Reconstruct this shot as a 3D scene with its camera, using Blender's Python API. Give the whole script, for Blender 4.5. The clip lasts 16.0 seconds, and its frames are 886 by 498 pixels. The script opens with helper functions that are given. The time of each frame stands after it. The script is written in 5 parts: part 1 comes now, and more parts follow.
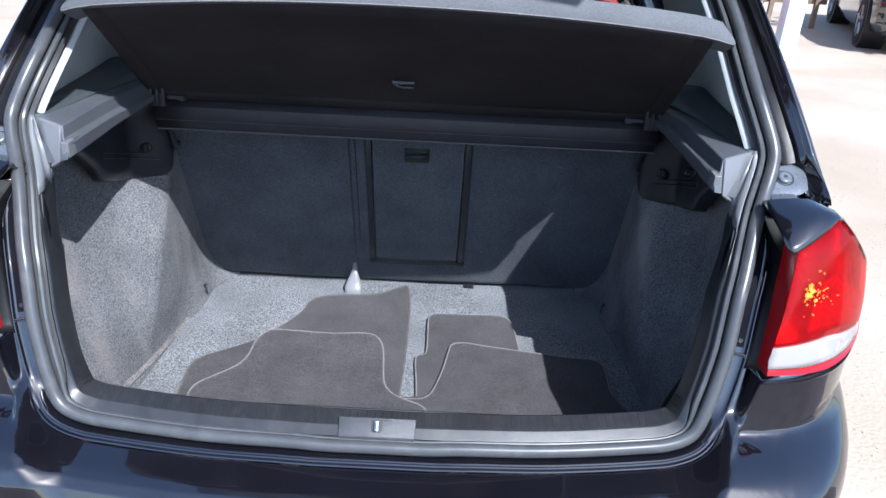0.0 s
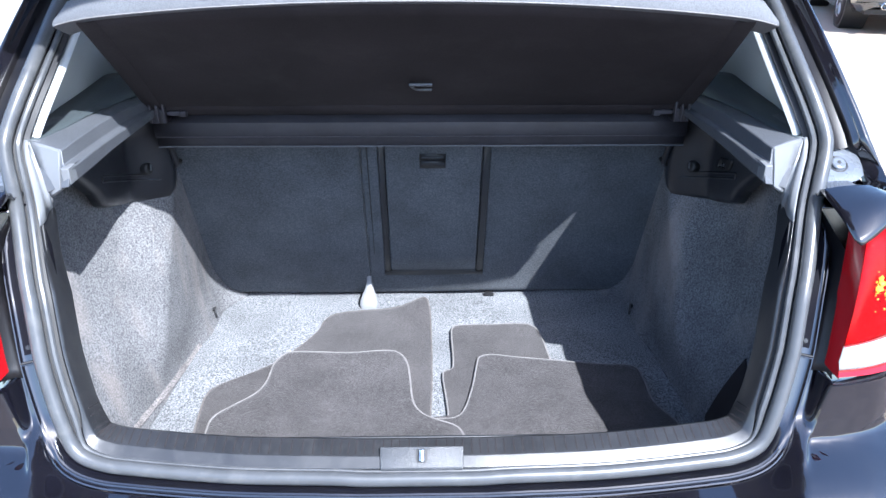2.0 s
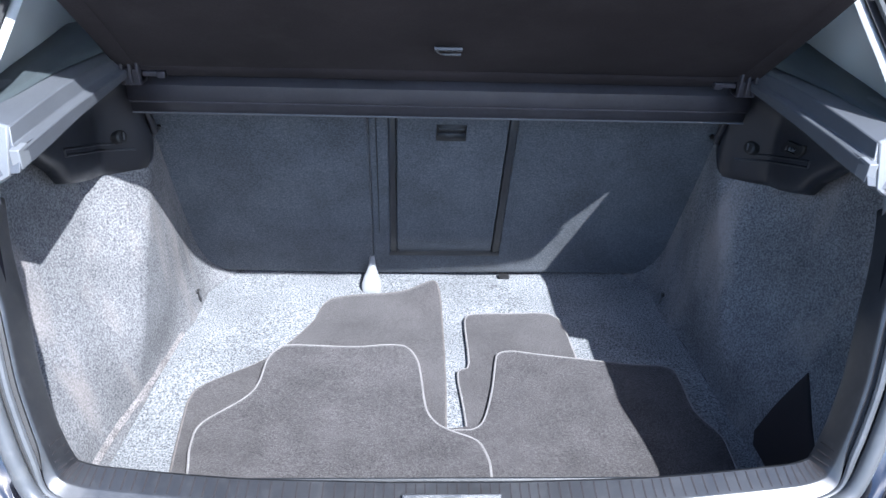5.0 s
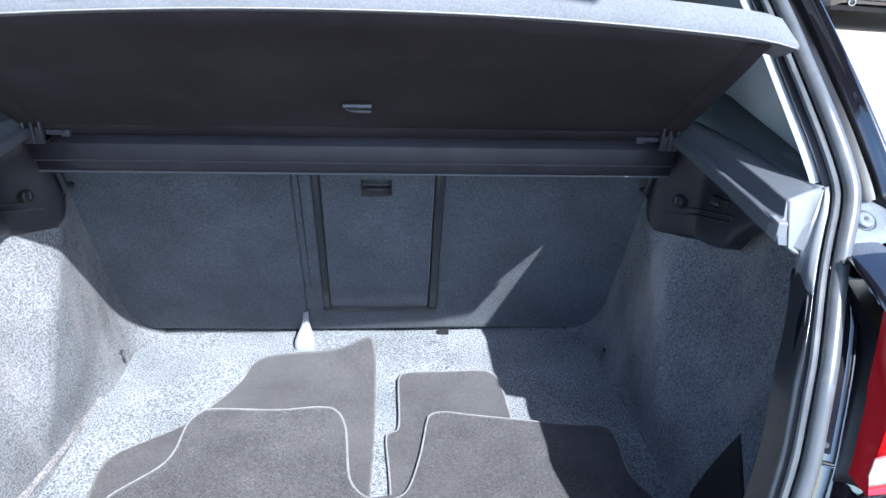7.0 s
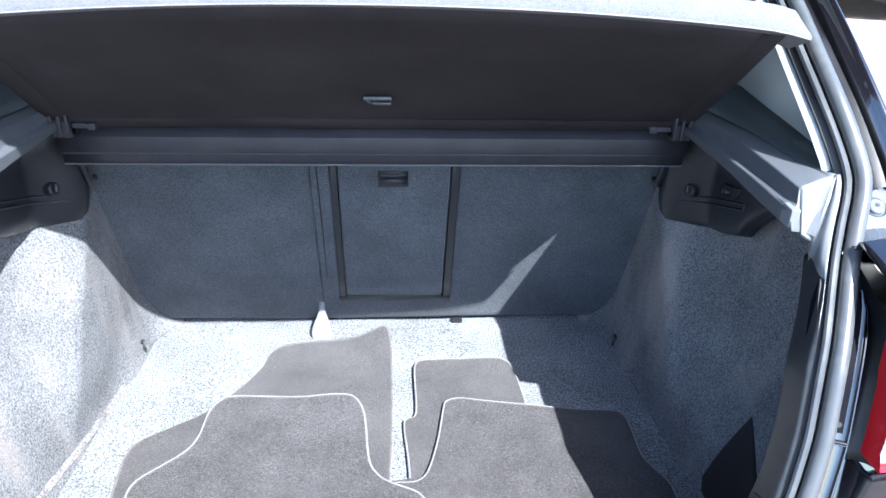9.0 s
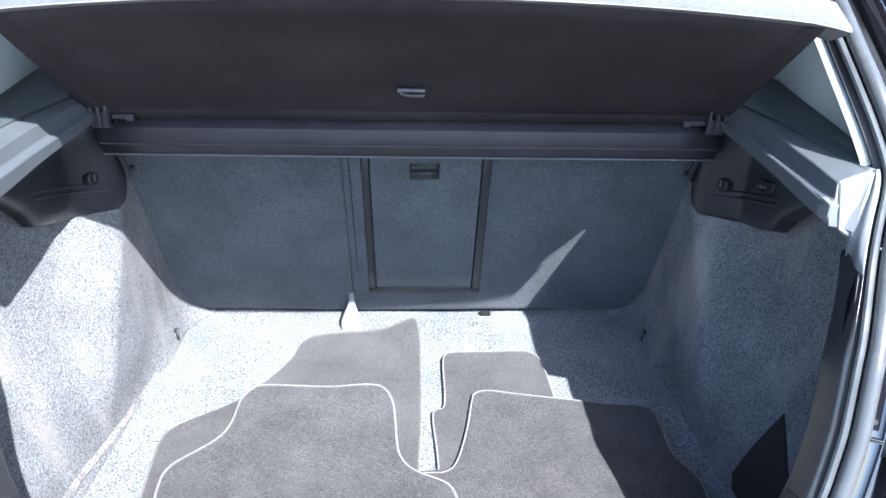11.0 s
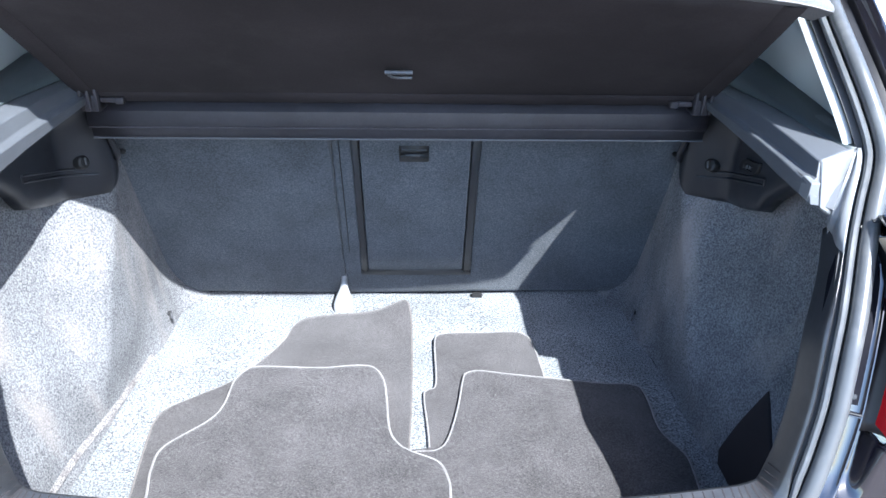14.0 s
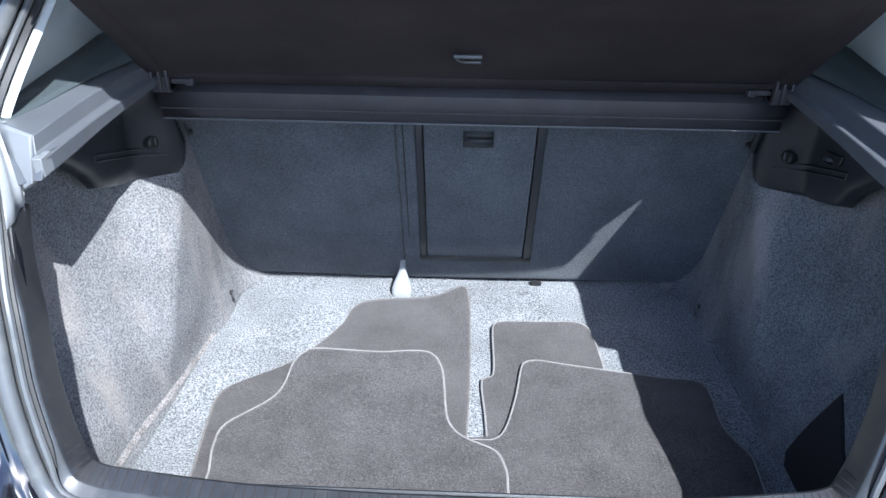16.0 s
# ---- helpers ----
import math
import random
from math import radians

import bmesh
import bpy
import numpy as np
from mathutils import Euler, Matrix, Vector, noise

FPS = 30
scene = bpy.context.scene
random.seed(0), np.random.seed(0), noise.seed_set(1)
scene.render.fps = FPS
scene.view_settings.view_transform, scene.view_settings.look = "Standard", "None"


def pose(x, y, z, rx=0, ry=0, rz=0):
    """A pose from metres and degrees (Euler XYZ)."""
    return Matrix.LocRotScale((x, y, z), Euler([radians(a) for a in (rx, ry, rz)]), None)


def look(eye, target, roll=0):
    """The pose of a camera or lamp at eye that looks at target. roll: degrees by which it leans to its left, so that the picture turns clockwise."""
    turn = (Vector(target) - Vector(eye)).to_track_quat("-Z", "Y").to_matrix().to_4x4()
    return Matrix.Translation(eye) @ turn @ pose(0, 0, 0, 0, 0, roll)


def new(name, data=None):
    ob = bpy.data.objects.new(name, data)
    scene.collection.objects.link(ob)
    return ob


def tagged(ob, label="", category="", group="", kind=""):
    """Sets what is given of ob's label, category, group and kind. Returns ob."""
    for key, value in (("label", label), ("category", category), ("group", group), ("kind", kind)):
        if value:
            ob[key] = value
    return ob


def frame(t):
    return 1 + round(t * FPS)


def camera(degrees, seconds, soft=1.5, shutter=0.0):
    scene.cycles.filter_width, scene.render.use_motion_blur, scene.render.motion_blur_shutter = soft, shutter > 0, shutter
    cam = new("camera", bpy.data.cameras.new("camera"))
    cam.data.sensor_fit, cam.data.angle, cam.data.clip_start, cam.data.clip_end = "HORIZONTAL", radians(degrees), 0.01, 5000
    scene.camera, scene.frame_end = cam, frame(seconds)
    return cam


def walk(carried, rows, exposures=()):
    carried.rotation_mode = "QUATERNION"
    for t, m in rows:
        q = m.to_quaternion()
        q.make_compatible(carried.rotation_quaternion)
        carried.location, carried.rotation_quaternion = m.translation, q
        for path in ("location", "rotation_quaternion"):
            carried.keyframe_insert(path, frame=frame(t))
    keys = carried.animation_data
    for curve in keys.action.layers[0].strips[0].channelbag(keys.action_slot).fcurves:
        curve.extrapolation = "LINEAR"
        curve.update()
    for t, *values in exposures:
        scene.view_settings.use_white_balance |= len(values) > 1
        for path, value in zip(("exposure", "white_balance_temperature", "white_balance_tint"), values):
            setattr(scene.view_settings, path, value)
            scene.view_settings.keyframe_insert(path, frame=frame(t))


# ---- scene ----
cam = camera(60.7, 16.0)
PATH = [
    (0, (0.084, -0.95, 1.491), (0.094, 0.837, 0.593), 3.0),
    (0.5, (0.012, -0.918, 1.491), (0.0, 0.888, 0.63), 1.1),
    (1, (-0.048, -0.884, 1.476), (0.002, 0.917, 0.608), 0.0),
    (1.5, (-0.017, -0.875, 1.484), (0.055, 0.925, 0.616), 0.1),
    (2, (0.011, -0.866, 1.464), (0.051, 0.924, 0.572), 0.2),
    (2.5, (0.005, -0.86, 1.47), (0.031, 0.907, 0.533), 0.1),
    (3, (0.004, -0.855, 1.474), (0.007, 0.898, 0.511), -0.4),
    (3.2, (0.009, -0.853, 1.47), (0.011, 0.9, 0.506), -0.3),
    (5.3, (-0.061, -0.62, 1.447), (0.05, 1.091, 0.417), 2.6),
    (5.5, (-0.038, -0.612, 1.447), (0.083, 1.104, 0.426), 2.8),
    (6, (0.031, -0.608, 1.46), (0.153, 1.129, 0.476), 3.1),
    (6.5, (0.059, -0.6, 1.455), (0.192, 1.16, 0.514), 2.7),
    (7, (0.052, -0.599, 1.455), (0.186, 1.167, 0.526), 2.2),
    (7.5, (0.034, -0.604, 1.46), (0.17, 1.161, 0.529), 1.8),
    (8, (0.021, -0.61, 1.46), (0.149, 1.153, 0.524), 1.3),
    (8.5, (0.02, -0.617, 1.46), (0.148, 1.143, 0.518), 1.5),
    (9, (0.024, -0.624, 1.463), (0.153, 1.133, 0.514), 1.8),
    (11.5, (0.011, -0.631, 1.461), (0.062, 1.116, 0.489), 1.4),
    (12, (0.012, -0.632, 1.465), (0.058, 1.106, 0.476), 1.5),
    (12.5, (0.011, -0.632, 1.466), (0.057, 1.105, 0.476), 1.5),
    (13, (0.01, -0.635, 1.462), (0.063, 1.102, 0.473), 1.3),
    (13.5, (0.014, -0.639, 1.46), (0.077, 1.096, 0.467), 1.1),
    (14, (0.027, -0.644, 1.461), (0.097, 1.09, 0.465), 1.2),
    (14.5, (0.052, -0.637, 1.457), (0.089, 1.095, 0.457), 1.1),
    (15, (0.079, -0.632, 1.433), (-0.064, 1.054, 0.366), -0.8),
    (15.5, (0.067, -0.634, 1.444), (-0.109, 1.027, 0.345), -0.9),
    (16, (0.005, -0.628, 1.46), (-0.056, 1.081, 0.424), 0.5),
]
EXPOSURE = [(0.0, 1.09, 5600), (0.5, 1.25, 5600), (1.0, 1.58, 5600), (2.0, 1.95, 5600), (3.0, 2.05, 5600), (5.3, 2.03, 5600), (7.0, 2.05, 5530), (8.5, 2.38, 5630), (11.5, 2.45, 5680), (13.5, 2.45, 5680), (14.7, 2.3, 5630), (15.3, 2.05, 5580), (16.0, 1.9, 5630)]
walk(cam, [(t, look(eye, target, roll)) for t, eye, target, roll in PATH], [(t, stops, kelvin, 11 if t < 6 else 8) for t, stops, kelvin in EXPOSURE])

# ---- light, sky and exposure ----
SUN = Vector((0.44, -0.735, 1.0)).normalized()
world = bpy.data.worlds.new("sky")
scene.world = world
world.use_nodes = True
wn, wl = world.node_tree.nodes, world.node_tree.links
sky = wn.new("ShaderNodeTexSky")
sky.sky_type, sky.sun_disc = "NISHITA", False
sky.sun_elevation = math.asin(SUN.z)
sky.sun_rotation = math.atan2(SUN.x, SUN.y)
sky.air_density, sky.dust_density = 1.0, 1.2
wl.new(sky.outputs[0], wn["Background"].inputs[0])
wn["Background"].inputs[1].default_value = 0.125
sun_data = bpy.data.lights.new("sun", "SUN")
sun_data.energy, sun_data.angle, sun_data.color = 4.2, radians(0.55), (1.0, 0.965, 0.9)
sun = new("sun", sun_data)
sun.matrix_world = look(SUN * 30, (0, 0, 0))


# ---- materials ----
def nodes_of(name):
    m = bpy.data.materials.new(name)
    m.use_nodes = True
    n, l = m.node_tree.nodes, m.node_tree.links
    return m, n, l, n["Principled BSDF"]


def mat(name, c, rough=0.5, metal=0.0, var=0.15, vscale=7.0, grain=0.0, gscale=300.0, bump=0.0, bscale=300.0,
        coat=0.0, spec=0.5, rvar=0.0, sheen=0.0, dirt=None, dscale=14.0, damount=0.5):
    m, n, l, b = nodes_of(name)
    tc = n.new("ShaderNodeTexCoord")

    def noise_at(scale, detail=3.0, rough_=0.55):
        t = n.new("ShaderNodeTexNoise")
        t.inputs["Scale"].default_value, t.inputs["Detail"].default_value = scale, detail
        t.inputs["Roughness"].default_value = rough_
        l.new(tc.outputs["Object"], t.inputs["Vector"])
        return t

    def span(src, lo, hi, a=0.3, z=0.7):
        r = n.new("ShaderNodeMapRange")
        r.inputs["From Min"].default_value, r.inputs["From Max"].default_value = a, z
        r.inputs["To Min"].default_value, r.inputs["To Max"].default_value = lo, hi
        l.new(src, r.inputs["Value"])
        return r.outputs[0]

    big = noise_at(vscale)
    value = span(big.outputs["Fac"], 1 - var, 1 + var)
    if grain:
        fine = noise_at(gscale, 2.0, 0.7)
        mul = n.new("ShaderNodeMath")
        mul.operation = "MULTIPLY"
        l.new(value, mul.inputs[0])
        l.new(span(fine.outputs["Fac"], 1 - grain, 1 + grain, 0.36, 0.64), mul.inputs[1])
        value = mul.outputs[0]
    col = n.new("ShaderNodeVectorMath")
    col.operation = "SCALE"
    col.inputs[0].default_value = c
    l.new(value, col.inputs["Scale"])
    out = col.outputs[0]
    if dirt:
        d = noise_at(dscale, 5.0, 0.65)
        mix = n.new("ShaderNodeMix")
        mix.data_type = "RGBA"
        l.new(span(d.outputs["Fac"], 0, damount, 0.5, 0.72), mix.inputs[0])
        l.new(out, mix.inputs[6])
        mix.inputs[7].default_value = (*dirt, 1)
        out = mix.outputs[2]
    l.new(out, b.inputs["Base Color"])
    b.inputs["Metallic"].default_value = metal
    b.inputs["Specular IOR Level"].default_value = spec
    b.inputs["Coat Weight"].default_value = coat
    b.inputs["Coat Roughness"].default_value = 0.03
    b.inputs["Coat IOR"].default_value = 2.0
    b.inputs["Sheen Weight"].default_value = sheen
    if rvar:
        l.new(span(noise_at(vscale * 2.3, 4.0).outputs["Fac"], rough - rvar, rough + rvar), b.inputs["Roughness"])
    else:
        b.inputs["Roughness"].default_value = rough
    if bump:
        bn = n.new("ShaderNodeBump")
        bn.inputs["Strength"].default_value, bn.inputs["Distance"].default_value = bump, 0.002
        l.new(noise_at(bscale, 2.0, 0.6).outputs["Fac"], bn.inputs["Height"])
        l.new(bn.outputs[0], b.inputs["Normal"])
    return m


def carpet_mat(name, dark, light, scale=330.0, bias=0.5, wear=None, sheen=0.15):
    """Needle felt: dark and light fibres in flecks, with soft blotches."""
    m, n, l, b = nodes_of(name)
    tc = n.new("ShaderNodeTexCoord")
    fl = n.new("ShaderNodeTexNoise")
    fl.inputs["Scale"].default_value, fl.inputs["Detail"].default_value, fl.inputs["Roughness"].default_value = scale, 3.0, 0.72
    l.new(tc.outputs["Object"], fl.inputs["Vector"])
    ramp = n.new("ShaderNodeValToRGB")
    ramp.color_ramp.elements[0].position, ramp.color_ramp.elements[1].position = bias - 0.12, bias + 0.12
    ramp.color_ramp.elements[0].color, ramp.color_ramp.elements[1].color = (*dark, 1), (*light, 1)
    l.new(fl.outputs["Fac"], ramp.inputs[0])
    blot = n.new("ShaderNodeTexNoise")
    blot.inputs["Scale"].default_value, blot.inputs["Detail"].default_value = 9.0, 4.0
    l.new(tc.outputs["Object"], blot.inputs["Vector"])
    mr = n.new("ShaderNodeMapRange")
    mr.inputs["From Min"].default_value, mr.inputs["From Max"].default_value = 0.3, 0.7
    mr.inputs["To Min"].default_value, mr.inputs["To Max"].default_value = 0.82, 1.18
    l.new(blot.outputs["Fac"], mr.inputs["Value"])
    sc = n.new("ShaderNodeVectorMath")
    sc.operation = "SCALE"
    l.new(ramp.outputs[0], sc.inputs[0])
    l.new(mr.outputs[0], sc.inputs["Scale"])
    out = sc.outputs[0]
    if wear:
        st = n.new("ShaderNodeTexNoise")
        st.inputs["Scale"].default_value, st.inputs["Detail"].default_value = 5.0, 5.0
        mp = n.new("ShaderNodeMapping")
        mp.inputs["Scale"].default_value = (3.0, 2.2, 0.45)
        l.new(tc.outputs["Object"], mp.inputs[0])
        l.new(mp.outputs[0], st.inputs["Vector"])
        r2 = n.new("ShaderNodeMapRange")
        r2.inputs["From Min"].default_value, r2.inputs["From Max"].default_value = 0.52, 0.75
        r2.inputs["To Min"].default_value, r2.inputs["To Max"].default_value = 0.0, 0.6
        l.new(st.outputs["Fac"], r2.inputs["Value"])
        mx = n.new("ShaderNodeMix")
        mx.data_type = "RGBA"
        l.new(r2.outputs[0], mx.inputs[0])
        l.new(out, mx.inputs[6])
        mx.inputs[7].default_value = (*wear, 1)
        out = mx.outputs[2]
    l.new(out, b.inputs["Base Color"])
    b.inputs["Roughness"].default_value = 0.95
    b.inputs["Specular IOR Level"].default_value = 0.1
    b.inputs["Sheen Weight"].default_value = sheen
    bn = n.new("ShaderNodeBump")
    bn.inputs["Strength"].default_value, bn.inputs["Distance"].default_value = 0.6, 0.0015
    l.new(fl.outputs["Fac"], bn.inputs["Height"])
    l.new(bn.outputs[0], b.inputs["Normal"])
    return m


def lens_mat(name, tint, solid, clear):
    m, n, l, b = nodes_of(name)
    b.inputs["Base Color"].default_value = (*solid, 1)
    b.inputs["Roughness"].default_value = 0.06
    b.inputs["Coat Weight"].default_value = 0.6
    tr = n.new("ShaderNodeBsdfTransparent")
    tr.inputs[0].default_value = (*tint, 1)
    mx = n.new("ShaderNodeMixShader")
    mx.inputs[0].default_value = clear
    l.new(b.outputs[0], mx.inputs[1])
    l.new(tr.outputs[0], mx.inputs[2])
    l.new(mx.outputs[0], n["Material Output"].inputs[0])
    return m


def glass_mat(name, tint):
    m, n, l, b = nodes_of(name)
    n.remove(b)
    tr, gl, mx, fr = (n.new(k) for k in ("ShaderNodeBsdfTransparent", "ShaderNodeBsdfGlossy", "ShaderNodeMixShader", "ShaderNodeFresnel"))
    tr.inputs[0].default_value = (*tint, 1)
    gl.inputs["Roughness"].default_value = 0.01
    fr.inputs[0].default_value = 1.25
    l.new(fr.outputs[0], mx.inputs[0])
    l.new(tr.outputs[0], mx.inputs[1])
    l.new(gl.outputs[0], mx.inputs[2])
    l.new(mx.outputs[0], n["Material Output"].inputs[0])
    return m


PAINT = mat("black_paint", (0.0045, 0.0045, 0.0075), 0.30, var=0.2, coat=1.0, rvar=0.03, spec=0.06, dirt=(0.016, 0.015, 0.014), dscale=9, damount=0.2)
CARPET = carpet_mat("boot_carpet", (0.050, 0.053, 0.058), (0.262, 0.270, 0.282), 300.0, 0.5)
SIDE_CARPET = carpet_mat("side_carpet", (0.072, 0.072, 0.077), (0.196, 0.195, 0.199), 310.0, 0.5, wear=(0.27, 0.235, 0.22), sheen=0.0)
SEAT_CARPET = carpet_mat("seat_carpet", (0.050, 0.056, 0.066), (0.098, 0.107, 0.121), 300.0, 0.52)
MAT_PILE = mat("mat_pile", (0.0480, 0.0442, 0.0458), 0.95, var=0.24, vscale=15, grain=0.58, gscale=520, bump=0.9, bscale=500, spec=0.1, sheen=0.15, dirt=(0.20, 0.195, 0.19), dscale=240, damount=0.26)
MAT_BACK = mat("old_mat_pile", (0.0605, 0.0565, 0.0575), 0.95, var=0.22, vscale=9, grain=0.35, gscale=430, bump=0.6, bscale=600, spec=0.1, sheen=0.15)
BINDING = mat("mat_binding", (0.18, 0.172, 0.17), 0.8, var=0.15, vscale=40, grain=0.2, gscale=700)
BINDING_DARK = mat("dark_binding", (0.11, 0.10, 0.095), 0.85, var=0.2, vscale=40, grain=0.2, gscale=700)
PLASTIC = mat("dark_plastic", (0.022, 0.024, 0.028), 0.42, var=0.15, vscale=12, bump=0.15, bscale=900, rvar=0.06, spec=0.4)
TRAY_PLASTIC = mat("tray_plastic", (0.016, 0.017, 0.021), 0.38, var=0.15, vscale=12, bump=0.12, bscale=900, rvar=0.05)
LEDGE_PLASTIC = mat("ledge_plastic", (0.075, 0.080, 0.090), 0.42, var=0.1, vscale=10, bump=0.2, bscale=1100, rvar=0.05)
PLATE_PLASTIC = mat("corner_plastic", (0.15, 0.156, 0.165), 0.36, var=0.08, vscale=10, bump=0.12, bscale=1100, rvar=0.04)
BOLT_PLATE = mat("bolt_plate_glint", (0.16, 0.175, 0.20), 0.28, metal=0.4, var=0.12, vscale=20, rvar=0.05)
SILL_PLASTIC = mat("sill_plastic", (0.0165, 0.017, 0.019), 0.33, spec=0.8, var=0.15, vscale=9, bump=0.08, bscale=1200, rvar=0.05, dirt=(0.06, 0.06, 0.06), dscale=70, damount=0.3)
QUARTER_PLASTIC = mat("quarter_plastic", (0.045, 0.055, 0.06), 0.5, var=0.12, vscale=10, bump=0.15, bscale=900)
PILLAR_TRIM = mat("pillar_trim", (0.40, 0.42, 0.42), 0.6, var=0.06, vscale=6, bump=0.1, bscale=900)
REVEAL = mat("reveal_trim", (0.30, 0.31, 0.315), 0.55, var=0.08, vscale=8, bump=0.1, bscale=900)
RUBBER = mat("seal_rubber", (0.064, 0.067, 0.072), 0.34, var=0.12, vscale=20, rvar=0.05, dirt=(0.15, 0.15, 0.145), dscale=30, damount=0.35)
RUBBER_DARK = mat("groove_rubber", (0.02, 0.02, 0.022), 0.6, var=0.1)
SHELF_UNDER = mat("shelf_underside", (0.0235, 0.0200, 0.0218), 0.8, var=0.25, vscale=6, grain=0.12, gscale=300, spec=0.2, dirt=(0.046, 0.041, 0.042), dscale=11, damount=0.4)
SHELF_FELT = mat("shelf_felt", (0.118, 0.122, 0.131), 0.95, var=0.08, vscale=14, grain=0.16, gscale=520, bump=0.3, bscale=600, spec=0.1)
RAIL = mat("shelf_rail", (0.026, 0.025, 0.030), 0.5, var=0.18, vscale=9, grain=0.1, gscale=300, dirt=(0.05, 0.047, 0.05), dscale=18, damount=0.3)
CLIP = mat("clip_plastic", (0.034, 0.032, 0.038), 0.45, var=0.12, vscale=20)
WORN = mat("worn_crease", (0.152, 0.141, 0.139), 0.95, var=0.3, vscale=38, grain=0.55, gscale=330, bump=0.6)
UNSEEN_GROUND = mat("unseen_brown_ground", (0.105, 0.085, 0.078), 0.9, var=0.25, vscale=1.5, grain=0.3, gscale=90, bump=0.5, bscale=120)
RINGS = mat("dull_ring", (0.12, 0.12, 0.125), 0.35, metal=0.6, var=0.2)
BUCKLE = mat("grey_buckle", (0.20, 0.205, 0.215), 0.35, var=0.08, vscale=30)
CHROME = mat("chrome", (0.75, 0.75, 0.77), 0.14, metal=1.0, var=0.05)
STEEL = mat("dull_steel", (0.48, 0.49, 0.5), 0.38, metal=0.8, var=0.15, vscale=60, grain=0.15, gscale=900)
GUTTER = mat("gutter_paint", (0.007, 0.0065, 0.008), 0.42, var=0.2, vscale=12, spec=0.35, rvar=0.05, dirt=(0.02, 0.018, 0.016), dscale=20, damount=0.3)
CARRIER = mat("lamp_carrier", (0.006, 0.006, 0.009), 0.7, var=0.15, vscale=9, spec=0.04, rvar=0.05, dirt=(0.011, 0.011, 0.013), dscale=25, damount=0.3)
PLATE = mat("latch_plate", (0.045, 0.047, 0.051), 0.36, var=0.2, vscale=25, grain=0.3, gscale=700, bump=0.4, bscale=700)
BLACK = mat("black_plastic", (0.012, 0.012, 0.013), 0.55, var=0.2)
HOLLOW_SHADE = mat("hollow_shade", (0.012, 0.009, 0.010), 0.9, var=0.2)
RED_LENS = lens_mat("red_lens", (1.0, 0.06, 0.05), (0.42, 0.004, 0.008), 0.72)
CLEAR_LENS = lens_mat("clear_lens", (0.97, 0.96, 0.95), (0.6, 0.58, 0.57), 0.55)
RED_PLASTIC = mat("red_plastic", (0.35, 0.006, 0.01), 0.2, var=0.1, coat=0.5)
REFLECTOR = mat("lamp_reflector", (0.8, 0.8, 0.8), 0.2, metal=1.0, var=0.2, vscale=90, bump=1.0, bscale=130)
AMBER_GLINT = mat("amber_glints", (1.0, 0.36, 0.03), 0.12, var=0.3, vscale=90, coat=0.5)
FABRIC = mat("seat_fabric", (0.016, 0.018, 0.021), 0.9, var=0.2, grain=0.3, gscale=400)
LINING = mat("roof_lining", (0.33, 0.34, 0.34), 0.9, var=0.06)
WINDOW = glass_mat("window_glass", (0.80, 0.90, 0.88))
DARK_WINDOW = mat("dark_window", (0.012, 0.014, 0.015), 0.05, var=0.1, coat=0.5)
TYRE = mat("tyre", (0.022, 0.022, 0.022), 0.85, var=0.2, vscale=20, bump=0.3, bscale=120)
RIM = mat("alloy_rim", (0.55, 0.56, 0.57), 0.3, metal=0.9, var=0.08)
WHITE_PAINT = mat("white_paint", (0.78, 0.80, 0.82), 0.2, var=0.04, coat=0.6)
RED_PAINT = mat("red_paint", (0.50, 0.012, 0.02), 0.2, var=0.06, coat=0.8)
GREY_PAINT = mat("charcoal_paint", (0.022, 0.024, 0.026), 0.22, var=0.1, coat=0.8)
POST_PAINT = mat("pale_blue_paint", (0.56, 0.70, 0.76), 0.6, var=0.08, vscale=4, dirt=(0.4, 0.42, 0.42), dscale=6)
LEAF = mat("leaf", (0.10, 0.19, 0.035), 0.6, var=0.4, vscale=30)
WOOD = mat("weathered_wood", (0.20, 0.15, 0.11), 0.8, var=0.25, vscale=15, grain=0.2, gscale=120)


